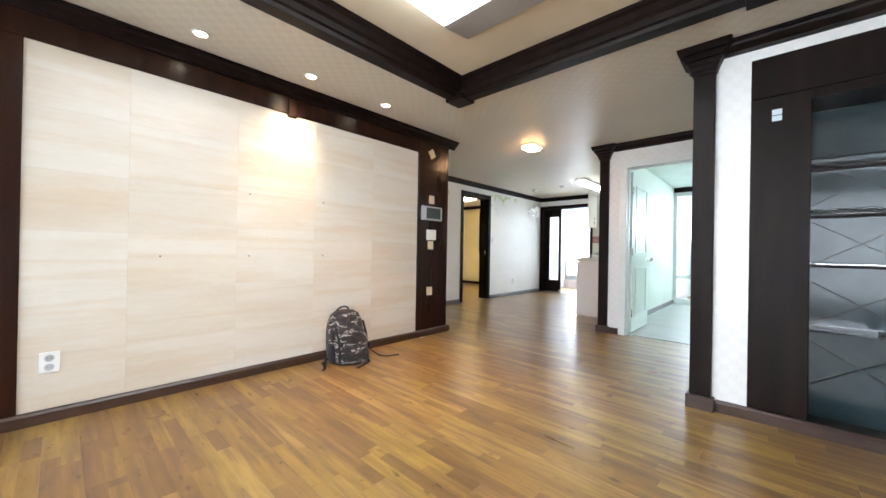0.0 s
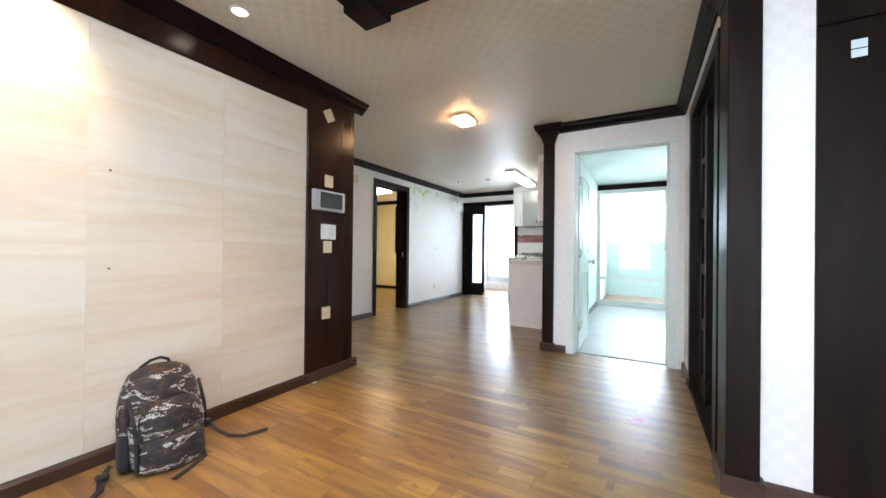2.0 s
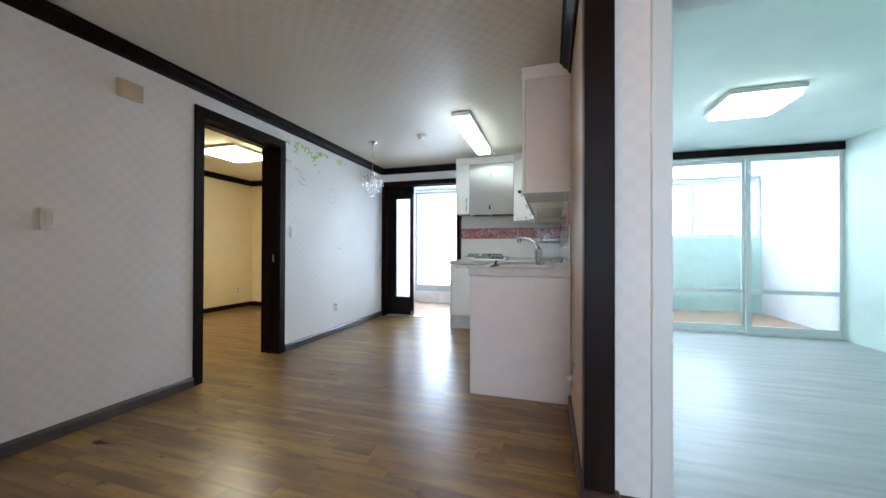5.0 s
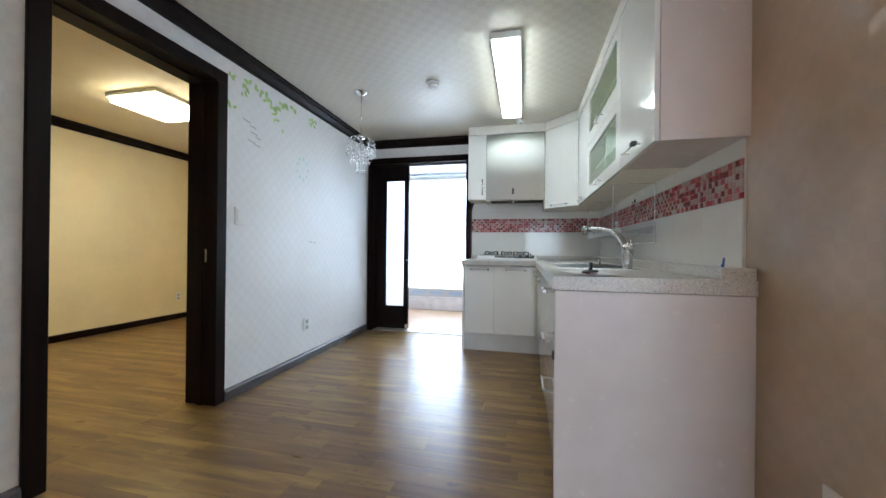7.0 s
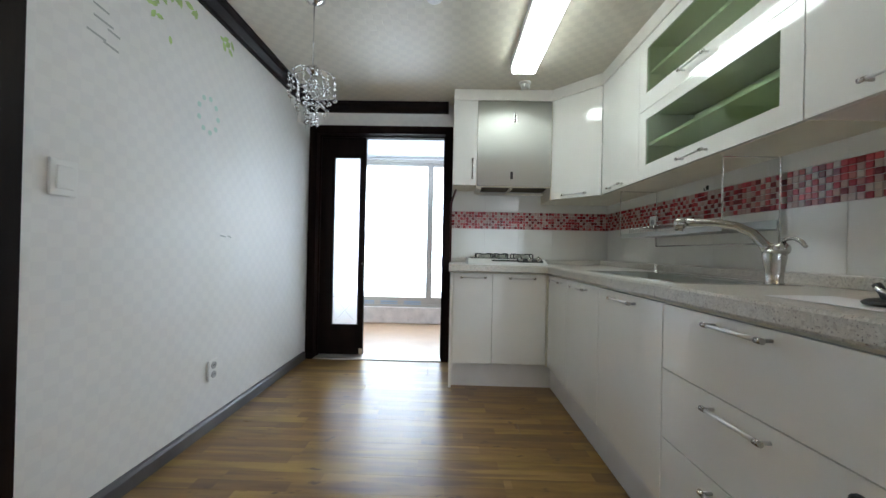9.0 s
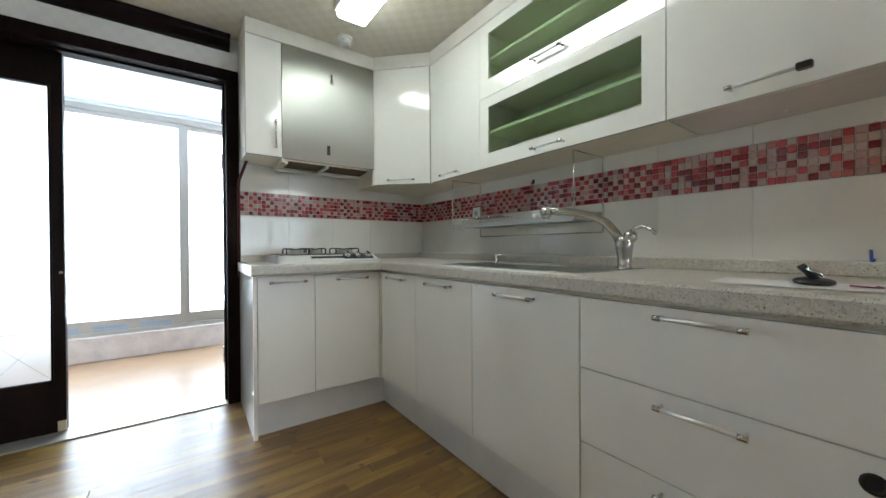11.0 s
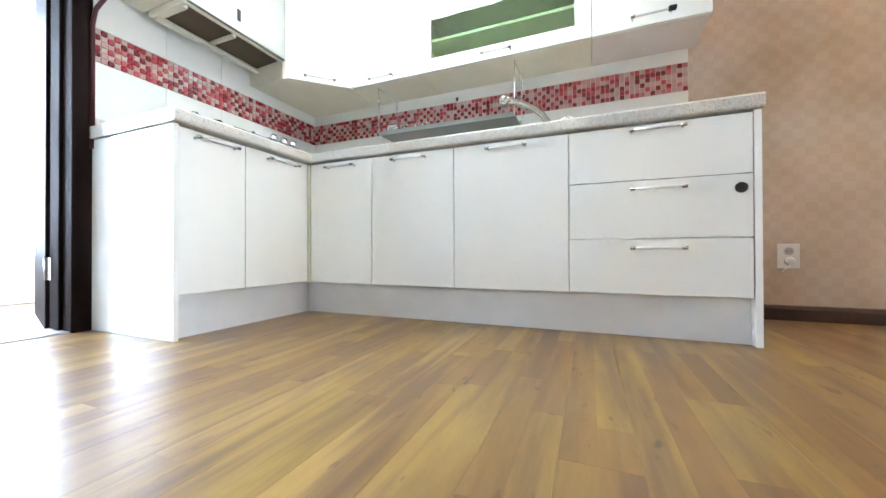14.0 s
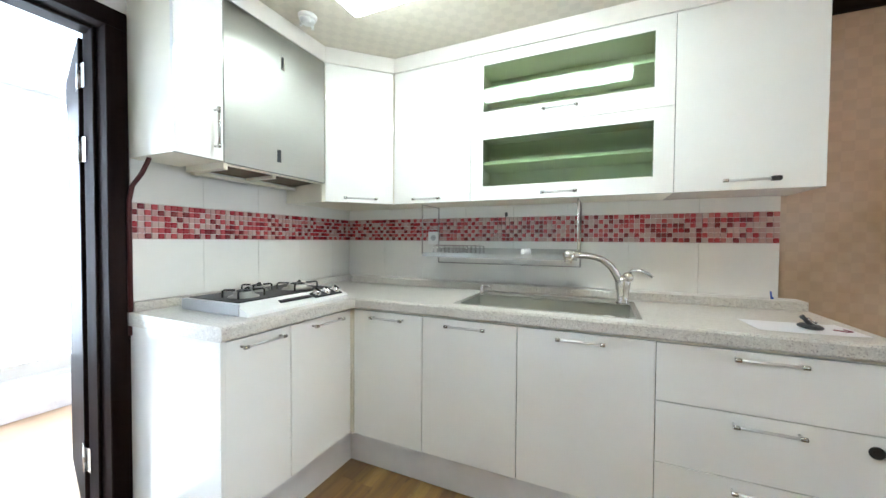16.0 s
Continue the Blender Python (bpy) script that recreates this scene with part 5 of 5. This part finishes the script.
detector(-3.01, 6.965, "round white smoke detector on the ceiling")
d = detector(-2.352, 7.91, "white gas detector on the ceiling above the hood", 0.045)
for i in range(3):
    part("sensor_leg", tube([(-2.352 + 0.03 * math.cos(i * 2.1), 7.91 + 0.03 * math.sin(i * 2.1), CEIL - 0.02), (-2.352 + 0.032 * math.cos(i * 2.1), 7.91 + 0.032 * math.sin(i * 2.1), CEIL - 0.05)], 0.007, 8), M_WHITEP, d)


def gas_pipe():
    g = thing("gas_hose", (-2.87, 8.3, 1.6), "silver gas valve with a dark red hose beside the doorway", "gas hose")
    part("valve", merge([tube([(-2.87, YB - 0.012, 1.61), (-2.87, 8.27, 1.61)], 0.018, 12), lathe([(0.02, 0), (0.022, 0.02), (0.014, 0.04)], (-2.86, 8.26, 1.57), 12)]), M_NICKEL, g)
    part("hose", tube([(-2.86, 8.26, 1.58), (-2.865, 8.25, 1.52), (-2.885, 8.26, 1.46), (-2.90, 8.30, 1.41), (-2.9, 8.325, 1.35), (-2.9, 8.325, 0.8)], 0.009, 8), plain("dark_red_rubber", (0.07, 0.012, 0.012), 0.45), g)


gas_pipe()


# ---- doors and windows ----
def casing(name, axis, face, sign, a0, a1, z1, depth, w, material, label, proud=0.014):
    """A door frame round an opening a0..a1 x 0..z1 in a wall whose near face is at face; sign points to the viewer's side."""
    f = thing(name, {"x": (face, (a0 + a1) / 2, 0), "y": ((a0 + a1) / 2, face, 0)}[axis], label, "door frame", "", "structure")
    n0, n1 = sorted((face + sign * proud, face - sign * depth))

    def bar(u0, u1, w0, w1, d0=n0, d1=n1):
        return box(d0, d1, u0, u1, w0, w1, 0.003) if axis == "x" else box(u0, u1, d0, d1, w0, w1, 0.003)
    part("jamb", bar(a0 - w, a0, 0, z1), material, f)
    part("jamb", bar(a1, a1 + w, 0, z1), material, f)
    part("head", bar(a0 - w, a1 + w, z1, z1 + w), material, f)
    m = (n0 + n1) / 2
    stop = [(a0, a0 + 0.012, 0, z1), (a1 - 0.012, a1, 0, z1), (a0 + 0.012, a1 - 0.012, z1 - 0.012, z1)]
    for s in stop:
        part("door_stop", bar(*s, m - 0.02, m + 0.02), material, f)
    return f


dm = casing("door_1", "x", XL, 1, 5.328, 6.127, 2.037, 0.215, 0.075, M_WENGE, "dark wenge frame of the open cream room doorway")
part("strike_plate", box(XL - 0.09, XL - 0.06, 6.1255, 6.1285, 0.90, 0.98), M_NICKEL, dm, "small steel strike plate")
casing("door_2", "y", YG, -1, -1.20, -0.41, 2.0, 0.155, 0.07, M_DOORW, "pale mint-white frame of the open bedroom doorway")
casing("door_3", "x", XE, -1, 3.285, 4.265, 2.02, 0.13, 0.085, M_WENGE, "dark wenge frame of the entrance doorway")
casing("door_4", "y", YB, -1, -4.115, -2.965, 2.03, 0.17, 0.07, M_WENGEM, "dark wenge frame of the balcony doorway")


def mint_door():
    x0, x1, y0, y1 = -1.21, -1.173, 4.935, 5.70
    d = thing("mint_door", (x0, y0, 0), "open mint-white panelled bedroom door", "door")
    leaf = part("leaf", box(x0, x1, y0, y1, 0.012, 1.98, 0.003), M_MINTP, d)
    for z0, z1 in ((0.2, 0.8), (0.98, 1.82)):
        part("panel_moulding", merge([box(x1, x1 + 0.008, y0 + 0.13, y0 + 0.15, z0, z1, 0.002), box(x1, x1 + 0.008, y1 - 0.15, y1 - 0.13, z0, z1, 0.002), box(x1, x1 + 0.008, y0 + 0.15, y1 - 0.15, z0, z0 + 0.02, 0.002), box(x1, x1 + 0.008, y0 + 0.15, y1 - 0.15, z1 - 0.02, z1, 0.002)]), M_MINTP, leaf)
    part("door_handle", merge([lathe([(0.025, 0), (0.025, 0.006), (0.01, 0.01), (0.01, 0.03), (0.026, 0.04), (0.028, 0.055), (0.018, 0.066)], (x1, y1 - 0.06, 0.9), 16, "x")]), M_NICKEL, leaf, "satin nickel door knob")
    for z in (0.25, 1.0, 1.75):
        part("hinge", tube([(x1 + 0.004, y0 - 0.004, z - 0.045), (x1 + 0.004, y0 - 0.004, z + 0.045)], 0.006, 8), M_NICKEL, d)


mint_door()


def entry_leaf():
    d = thing("sliding_entry_door", (-0.22, 4.1, 0), "dark wooden folding entrance door pushed open", "door")
    leaf = part("leaf", with_holes("x", -0.245, -0.21, 3.965, 4.245, 0.012, 2.01, [(4.04, 4.17, z, z + 0.32) for z in (0.16, 0.55, 0.94, 1.33, 1.68)]), M_WENGE, d)
    for z in (0.16, 0.55, 0.94, 1.33, 1.68):
        part("pane", box(-0.23, -0.225, 4.038, 4.172, z - 0.002, min(z + 0.32, 2.0)), M_SCREEN, leaf, "dark glass pane")
    part("latch", box(-0.2475, -0.2445, 3.968, 4.0, 0.88, 0.96, 0.001), M_NICKEL, leaf, "small steel latch plate")
    for z in (0.13, 1.88):
        part("hinge", box(-0.2475, -0.2445, 3.967, 3.99, z, z + 0.09, 0.001), M_NICKEL, leaf)


entry_leaf()
tagged(structure("trim", box(XE - 0.016, XE + 0.1, YD + 0.172, 3.2, 0.0, 2.1, 0.003), M_WENGE, "dark board between entrance frame and column", "trim"))
st = plain("red_sticker", (0.5, 0.08, 0.03), 0.5)
for x, z, w, h, m, lab in ((0.131, 1.162, 0.035, 0.03, st, "small red butterfly sticker on the white wall"), (0.10, 1.15, 0.015, 0.03, M_CREAMP, "torn sticker rest on the white wall"), (0.164, 0.992, 0.02, 0.035, M_GREYP, "small grey sticker on the white wall"), (0.126, 0.749, 0.035, 0.02, M_GREYP, "faded grey sticker on the white wall")):
    tagged(part("wall_sticker", prism([(x - w / 2, z - h / 2), (x, z - h / 6), (x + w / 2, z - h / 2), (x + w / 2, z + h / 2), (x, z + h / 5), (x - w / 2, z + h / 2)], "y", 4.457, 4.4595), m), lab, "sticker")


def balcony_door():
    d = thing("balcony_door", (-3.87, YB + 0.05, 0), "closed dark wenge balcony door leaf with frosted glass", "door")
    y0, y1 = YB + 0.115, YB + 0.153
    x0, x1 = -4.113, -3.70
    leaf = part("leaf", with_holes("y", y0, y1, x0, x1, 0.012, 2.026, [(-3.99, -3.755, 0.29, 1.84)]), M_WENGE, d)
    part("pane", box(-3.992, -3.753, y0 + 0.014, y0 + 0.02, 0.288, 1.842), M_FROST, leaf, "frosted glass pane").visible_shadow = False
    for i in range(1, 6):
        z = 0.29 + i * 1.55 / 6
        part("etched_line", box(-3.99, -3.755, y0 + 0.0125, y0 + 0.0138, z - 0.002, z + 0.002), M_ALU, leaf)
    for i in range(6):
        for s in (0, 1):
            za, zb = 0.29 + i * 1.55 / 6, 0.29 + (i + 1) * 1.55 / 6
            part("etched_line", tube([(-3.99, y0 + 0.0132, zb if s else za), (-3.755, y0 + 0.0132, za if s else zb)], 0.0008, 4), M_ALU, leaf)
    part("bead", merge([box(-4.0, -3.99, y0 - 0.005, y0 + 0.004, 0.28, 1.85), box(-3.755, -3.745, y0 - 0.005, y0 + 0.004, 0.28, 1.85), box(-3.99, -3.755, y0 - 0.005, y0 + 0.004, 1.84, 1.85), box(-3.99, -3.755, y0 - 0.005, y0 + 0.004, 0.28, 0.29)]), M_WENGE, leaf)
    part("foot_guard", box(-3.733, -3.701, y0 - 0.003, y0 + 0.001, 0.014, 0.07), M_CREAMP, leaf)
    part("catch", lathe([(0.008, 0), (0.008, -0.012)], (-3.713, y0, 0.86), 10, "y"), M_NICKEL, leaf)
    o = thing("balcony_door_open", (-2.975, YB + 0.19, 0), "dark balcony door leaf swung open outwards on steel hinges", "door")
    m = pose(-2.972, YB + 0.19, 0, 0, 0, -16)
    lf = part("leaf", turned(box(0, 0.038, 0, 0.66, 0.0, 2.02, 0.003), m), M_WENGEM, o)
    for z in (0.27, 1.56, 1.86):
        part("hinge", merge([box(-2.97, -2.9665, YB + 0.145, YB + 0.185, z - 0.05, z + 0.05), turned(box(-0.003, 0.001, 0.004, 0.05, z - 0.05, z + 0.05), m), tube([(-2.973, YB + 0.188, z - 0.052), (-2.973, YB + 0.188, z + 0.052)], 0.006, 8)]), M_NICKEL, o, "steel butt hinge")


balcony_door()
tagged(structure("threshold", box(-4.115, -2.965, YB - 0.005, YB + 0.17, -0.012, 0.008, 0.002), M_ALU, "thin aluminium threshold strip", "threshold"))
tagged(structure("threshold", box(XE - 0.012, XE + 0.125, 3.27, 4.25, -0.012, 0.012, 0.003), M_WENGE, "dark wooden threshold", "threshold"))


def sliding_window(name, y, xs, z0, z1, sash, rails, material, label, w=0.045):
    f = thing(name, ((xs[0] + xs[-1]) / 2, y, z0), label, "window", "", "structure")
    a, b = xs[0], xs[-1]
    part("window_frame", merge([box(a, b, y - 0.05, y + 0.05, z1 - 0.05, z1), box(a, b, y - 0.05, y + 0.05, z0, z0 + 0.035), box(a, a + 0.04, y - 0.05, y + 0.05, z0 + 0.035, z1 - 0.05), box(b - 0.04, b, y - 0.05, y + 0.05, z0 + 0.035, z1 - 0.05)]), material, f)
    for i, (u, v) in enumerate(zip(xs, xs[1:])):
        yy = y + (0.018 if i % 2 else -0.018)
        s = part("sash", merge([box(u - 0.01, u + w, yy - 0.014, yy + 0.014, z0 + 0.035, z1 - 0.05), box(v - w + 0.01, v + 0.01, yy - 0.014, yy + 0.014, z0 + 0.035, z1 - 0.05), box(u + w, v - w + 0.01, yy - 0.014, yy + 0.014, z1 - 0.05 - w, z1 - 0.05), box(u + w, v - w + 0.01, yy - 0.014, yy + 0.014, z0 + 0.035, z0 + 0.035 + sash)] + [box(u + w, v - w + 0.01, yy - 0.012, yy + 0.012, r, r + 0.05) for r in rails]), material, f)
        p = part("pane", box(u + w - 0.004, v - w + 0.014, yy - 0.003, yy + 0.003, z0 + 0.03 + sash, z1 - 0.05 - w + 0.004), M_GLASS, s, "clear glass pane")
        p.visible_shadow = False
        if i % 2 == 0:
            part("latch", box(v - w * 0.6, v - w * 0.2, yy - 0.024, yy - 0.014, 1.05, 1.13, 0.003), M_GREYP, s)
    return f


sliding_window("window_1", 10.22, [-4.33, -3.2, -2.3, -1.49], 0.19, 2.28, 0.1, (), M_ALU, "aluminium sliding balcony windows in bright light")
sliding_window("window_2", 8.55, [XK + 0.15, -0.23, 0.68, 1.6], 0.0, 2.22, 0.07, (0.5,), M_DOORW, "white sliding glass doors to the balcony")
sliding_window("window_3", 10.56, [XK + 0.16, -0.28, 0.75, 1.74], 1.25, 2.29, 0.04, (), M_DOORW, "aluminium balcony windows above the turquoise parapet")
sliding_window("window_4", -2.87, [-2.3, -0.8, 0.6, 2.1], 0.12, 2.15, 0.06, (), M_DOORW, "wide living room window")
sliding_window("window_5", 8.64, [-6.28, -5.6, -4.9], 0.95, 2.15, 0.05, (), M_WENGE, "dark framed window of the cream room")
tagged(part("window_stickers", merge([box(-4.2 + i * 0.33, -4.2 + i * 0.33 + 0.24, 10.18, 10.184, 0.215 + j * 0.035, 0.24 + j * 0.035) for i in range(3) for j in range(2)]), plain("pale_blue_print", (0.35, 0.45, 0.58), 0.5)), "rows of pale blue print strips on the sill", "sticker")


def railing():
    r = thing("balcony_railing", (-2.9, 10.5, 0.2), "pale steel balcony railing outside the window", "railing")
    for z in (1.08, 1.0):
        part("rail", tube([(-4.4, 10.5, z), (-1.45, 10.5, z)], 0.018, 8), M_WHITE, r)
    for i in range(22):
        x = -4.35 + i * 0.135
        part("post", tube([(x, 10.5, 0.0), (x, 10.5, 1.0)], 0.008, 6), M_WHITE, r)
    part("foot_rail", box(-4.4, -1.45, 10.47, 10.53, -0.03, 0.02), M_WHITE, r)


railing()
p = thing("clothes_pole", (-3.2, 9.4, 2.2), "white drying pole under the balcony ceiling", "pole")
part("pole", tube([(-4.32, 9.75, 2.17), (-1.5, 9.75, 2.17)], 0.012, 8), M_WHITE, p)
for x in (-4.0, -2.0):
    part("bracket", tube([(x, 9.75, 2.17), (x, 9.75, 2.299)], 0.006, 6), M_WHITE, p)

# small things on the left wall
b = thing("wall_box", (XL, 4.82, 2.02), "yellowed plastic chime box on the papered wall", "chime")
part("case", box(XL, XL + 0.03, 4.75, 4.89, 1.965, 2.075, 0.006, 2), M_CREAMP, b)
part("cover", box(XL + 0.0295, XL + 0.034, 4.762, 4.878, 1.977, 2.063, 0.003), M_CREAMP, b)
tagged(part("wall_sensor", merge([box(XL, XL + 0.03, 8.08, 8.14, 2.03, 2.12, 0.006, 2)]), M_WHITEP), "small white sensor high on the papered wall", "sensor")
rnd = random.Random(11)
LEAF = plain("leaf_decal", (0.42, 0.58, 0.22), 0.6, vary=0.25, scale=12)
dec = thing("leaf_wall_sticker", (XL, 6.6, 2.1), "pale green leafy branch sticker on the wallpaper", "wall sticker")
for cy, cz, many in ((6.108, 2.045, 4), (6.225, 2.06, 5), (6.2, 1.992, 4), (6.345, 2.075, 4), (6.385, 2.04, 4), (6.45, 2.045, 5), (6.5, 1.975, 6), (6.515, 1.94, 4), (6.56, 2.04, 4), (6.64, 2.055, 5), (6.745, 2.08, 3), (7.0, 2.07, 4), (7.06, 2.06, 2), (6.1, 1.87, 3), (6.592, 1.827, 1)):
    for i in range(many):
        y, z = cy + 0.145 + rnd.uniform(-0.035, 0.035), cz + 0.065 + rnd.uniform(-0.03, 0.03)
        a, s = rnd.uniform(0, 6.28), rnd.uniform(0.017, 0.03)
        u, v = Vector((math.cos(a), math.sin(a))), Vector((-math.sin(a), math.cos(a)))
        pts = [Vector((y, z)) + u * (p * s) + v * (q * s) for p, q in ((-1, 0), (-0.3, 0.5), (0.5, 0.42), (1.1, 0), (0.5, -0.42), (-0.3, -0.5))]
        h = 0.0004 * i
        part("leaf", prism([tuple(q) for q in pts], "x", XL + 0.0006 + h, XL + 0.0009 + h), LEAF, dec)
script = thing("script_wall_sticker", (XL, 6.3, 1.7), "rubbed-off grey writing sticker on the wallpaper", "wall sticker")
INK = plain("grey_print", (0.42, 0.44, 0.43), 0.6)
for i, (y, z, l) in enumerate(((7.02, 0.965, 0.05), (7.08, 0.964, 0.03), (6.24, 1.79, 0.07), (6.30, 1.765, 0.06), (6.31, 1.722, 0.075), (6.35, 1.70, 0.05), (6.285, 1.66, 0.07), (6.34, 1.645, 0.06))):
    y, z = y + 0.135, z + 0.08
    part("print_bar", prism([(y - l / 2, z + 0.004), (y + l / 2, z - 0.004), (y + l / 2, z + 0.004), (y - l / 2, z + 0.011)], "x", XL + 0.0006, XL + 0.0012), INK, script)
dec2 = thing("flower_wall_sticker", (XL, 6.86, 1.6), "faded pale green ring sticker on the wallpaper", "wall sticker")
for i in range(9):
    a = i * 2 * math.pi / 9
    part("petal", lathe([(0.014, 0), (0.014, 0.001)], (XL + 0.0006, 7.015 + 0.075 * math.cos(a), 1.68 + 0.09 * math.sin(a)), 8, "x"), plain("mint_decal", (0.55, 0.72, 0.66), 0.6) if i == 0 else bpy.data.materials["mint_decal"], dec2)

tagged(part("paper_scrap", prism([(-2.795, 2.93), (-2.77, 2.925), (-2.765, 2.955), (-2.79, 2.965)], "z", 0.0003, 0.004), M_WHITE), "small white scrap on the floor beside the dark board", "scrap")
STAIN = plain("red_stain", (0.30, 0.05, 0.06), 0.4, vary=0.2)
rnd = random.Random(5)
for x, y, w in ((-0.654, 3.896, 0.035), (-0.70, 3.90, 0.02), (-0.628, 3.53, 0.05), (-0.64, 3.45, 0.03), (-0.67, 3.49, 0.022)):
    ring = [(x + w * rnd.uniform(0.5, 1) * math.cos(k * 0.7), y + w * 0.5 * rnd.uniform(0.5, 1) * math.sin(k * 0.7)) for k in range(9)]
    tagged(part("floor_stain", prism(ring, "z", 0.0003, 0.0012), STAIN), "small faded red stain on the laminate floor", "stain", "red stains by the mint door")

# ---- pieces: tiles, mosaic, planks (last) ----


def shared(name, me, at, parent, scale=None):
    ob = new(name, me)
    ob.location = Vector(at) - base_of(parent)
    ob.parent = parent
    return ob


def mesh_of(name, bm, material):
    me = bpy.data.meshes.new(name)
    bm.to_mesh(me)
    bm.free()
    me.materials.append(material)
    return me


def wall_tiles():
    w = thing("tile_splashback", (-1.6, 7.0, 0.93), "glossy white wall tiles with a red mosaic band", "tiling", "", "structure")
    part("grout_bed", merge([box(XK - 0.006, XK - 0.0005, 5.81, YB, 0.9, WZ0 + 0.03), box(-2.893, XK, YB - 0.006, YB - 0.0005, 0.9, 1.6)]), M_GROUT, w)
    t = 0.0115
    ys = [5.811 + i * (YB - 0.012 - 5.811) / 8 for i in range(9)]
    for z0, z1 in ((0.937, 1.194), (1.347, WZ0 + 0.02)):
        for a, b in zip(ys, ys[1:]):
            part("tile", box(XK - t, XK - 0.006, a + 0.0004, b - 0.0004, z0 + 0.0003, z1 - 0.0003, 0.0006), M_WTILE, w)
    xs = [-2.892, -2.60, -2.30, -2.0, -1.70, XK - 0.0125]
    for z0, z1 in ((0.936, 1.194), (1.347, 1.598)):
        for a, b in zip(xs, xs[1:]):
            part("tile", box(a + 0.0005, b - 0.0005, YB - t, YB - 0.006, z0 + 0.0003, z1 - 0.0003, 0.0006), M_WTILE, w)
    size, rows, z0 = 0.0252, 6, 1.1955
    mx = [mesh_of("mosaic_side", box(-0.0058, 0.0, -0.0115, 0.0115, -0.0115, 0.0115, 0.0012), m) for m in (M_RED, M_PALE)]
    my = [mesh_of("mosaic_back", box(-0.0115, 0.0115, -0.0058, 0.0, -0.0115, 0.0115, 0.0012), m) for m in (M_RED, M_PALE)]
    pick = random.Random(8)

    def tone(i, j):
        """Mostly alternating red and pale squares, a fifth of them out of turn."""
        return (i + j + (pick.random() < 0.22)) % 2
    rest = []
    k = int((YB - 0.012 - 5.811) / size)
    for i in range(k):
        for j in range(rows):
            y, z = 5.811 + (i + 0.5) * size, z0 + (j + 0.5) * size * 0.995
            if i < 34:
                shared("mosaic_tile", mx[tone(i, j)], (XK - 0.006, y, z), w)
            else:
                rest.append(("x", y, z, tone(i, j)))
    n = int((XK - 0.012 + 2.905) / size)
    for i in range(n):
        for j in range(rows):
            x, z = -2.893 + (i + 0.5) * size, z0 + (j + 0.5) * size * 0.995
            if i < 16:
                shared("mosaic_tile", my[tone(i, j)], (x, YB - 0.006, z), w)
            else:
                rest.append(("y", x, z, tone(i, j)))
    verts, faces, tones = [], [], []
    h = 0.0115
    for kind, a, z, which in rest:
        tones += [which] * 5
        o = len(verts)
        for d, e in ((0.0, h), (0.0058, h - 0.0012)):
            for p, q in ((-e, -e), (e, -e), (e, e), (-e, e)):
                verts.append((XK - 0.006 - d, a + p, z + q) if kind == "x" else (a + p, YB - 0.006 - d, z + q))
        faces += [(o + 4, o + 5, o + 6, o + 7)] + [(o + i, o + (i + 1) % 4, o + 4 + (i + 1) % 4, o + 4 + i) for i in range(4)]
    me = bpy.data.meshes.new("mosaic_rest")
    me.from_pydata([tuple(Vector(v) - w.location) for v in verts], [], faces)
    me.materials.append(M_REDS)
    me.materials.append(M_PALES)
    for face, which in zip(me.polygons, tones):
        face.material_index = which
    bm = bmesh.new()
    bm.from_mesh(me)
    bmesh.ops.recalc_face_normals(bm, faces=bm.faces[:])
    bm.to_mesh(me)
    bm.free()
    ob = new("mosaic_band", me)
    ob.parent = w
    tagged(ob, "red and pink glass mosaic tiles", "", "", "stuff")


wall_tiles()


def planks():
    f = thing("floor", (-2.0, 4.0, 0), "glossy brown wood-look laminate floor planks", "floor", "", "structure")
    wid, length = 0.127, 1.21
    rnd = random.Random(3)
    full = {}
    rest = []

    def mesh(l):
        key = round(l, 2)
        if key not in full:
            full[key] = mesh_of("plank", box(-key / 2 + 0.0002, key / 2 - 0.0002, -wid / 2 + 0.0002, wid / 2 - 0.0002, -0.011, 0.0, 0.0003), M_FLOOR)
        return full[key]
    j = 0
    y = -2.79
    while y < YB - 0.01:
        x0, x1 = (-2.83, 2.6) if y < YD - 0.02 else ((-2.83, -0.2) if y < YA - 0.1 else (-4.20, -0.3 if y < YG else -1.35 if y < 4.875 else XK))
        if 5.2 < y < 6.15:
            x0 = -4.40
        x = x0 - rnd.uniform(0, 1.0)
        while x < x1:
            a, b = max(x, x0), min(x + length, x1)
            x += length
            if b - a < 0.03:
                continue
            near = a < 0.6 and y > -0.6
            if near:
                shared("plank", mesh(b - a), ((a + b) / 2, y + wid / 2, 0.0), f)
            else:
                rest.append(box(a + 0.0004, b - 0.0004, y + 0.0003, y + wid - 0.0003, -0.011, 0.0))
        y += wid
        j += 1
    ob = part("far_planks", merge(rest), M_FLOOR, f)
    tagged(ob, "brown laminate planks", "", "", "stuff")


planks()
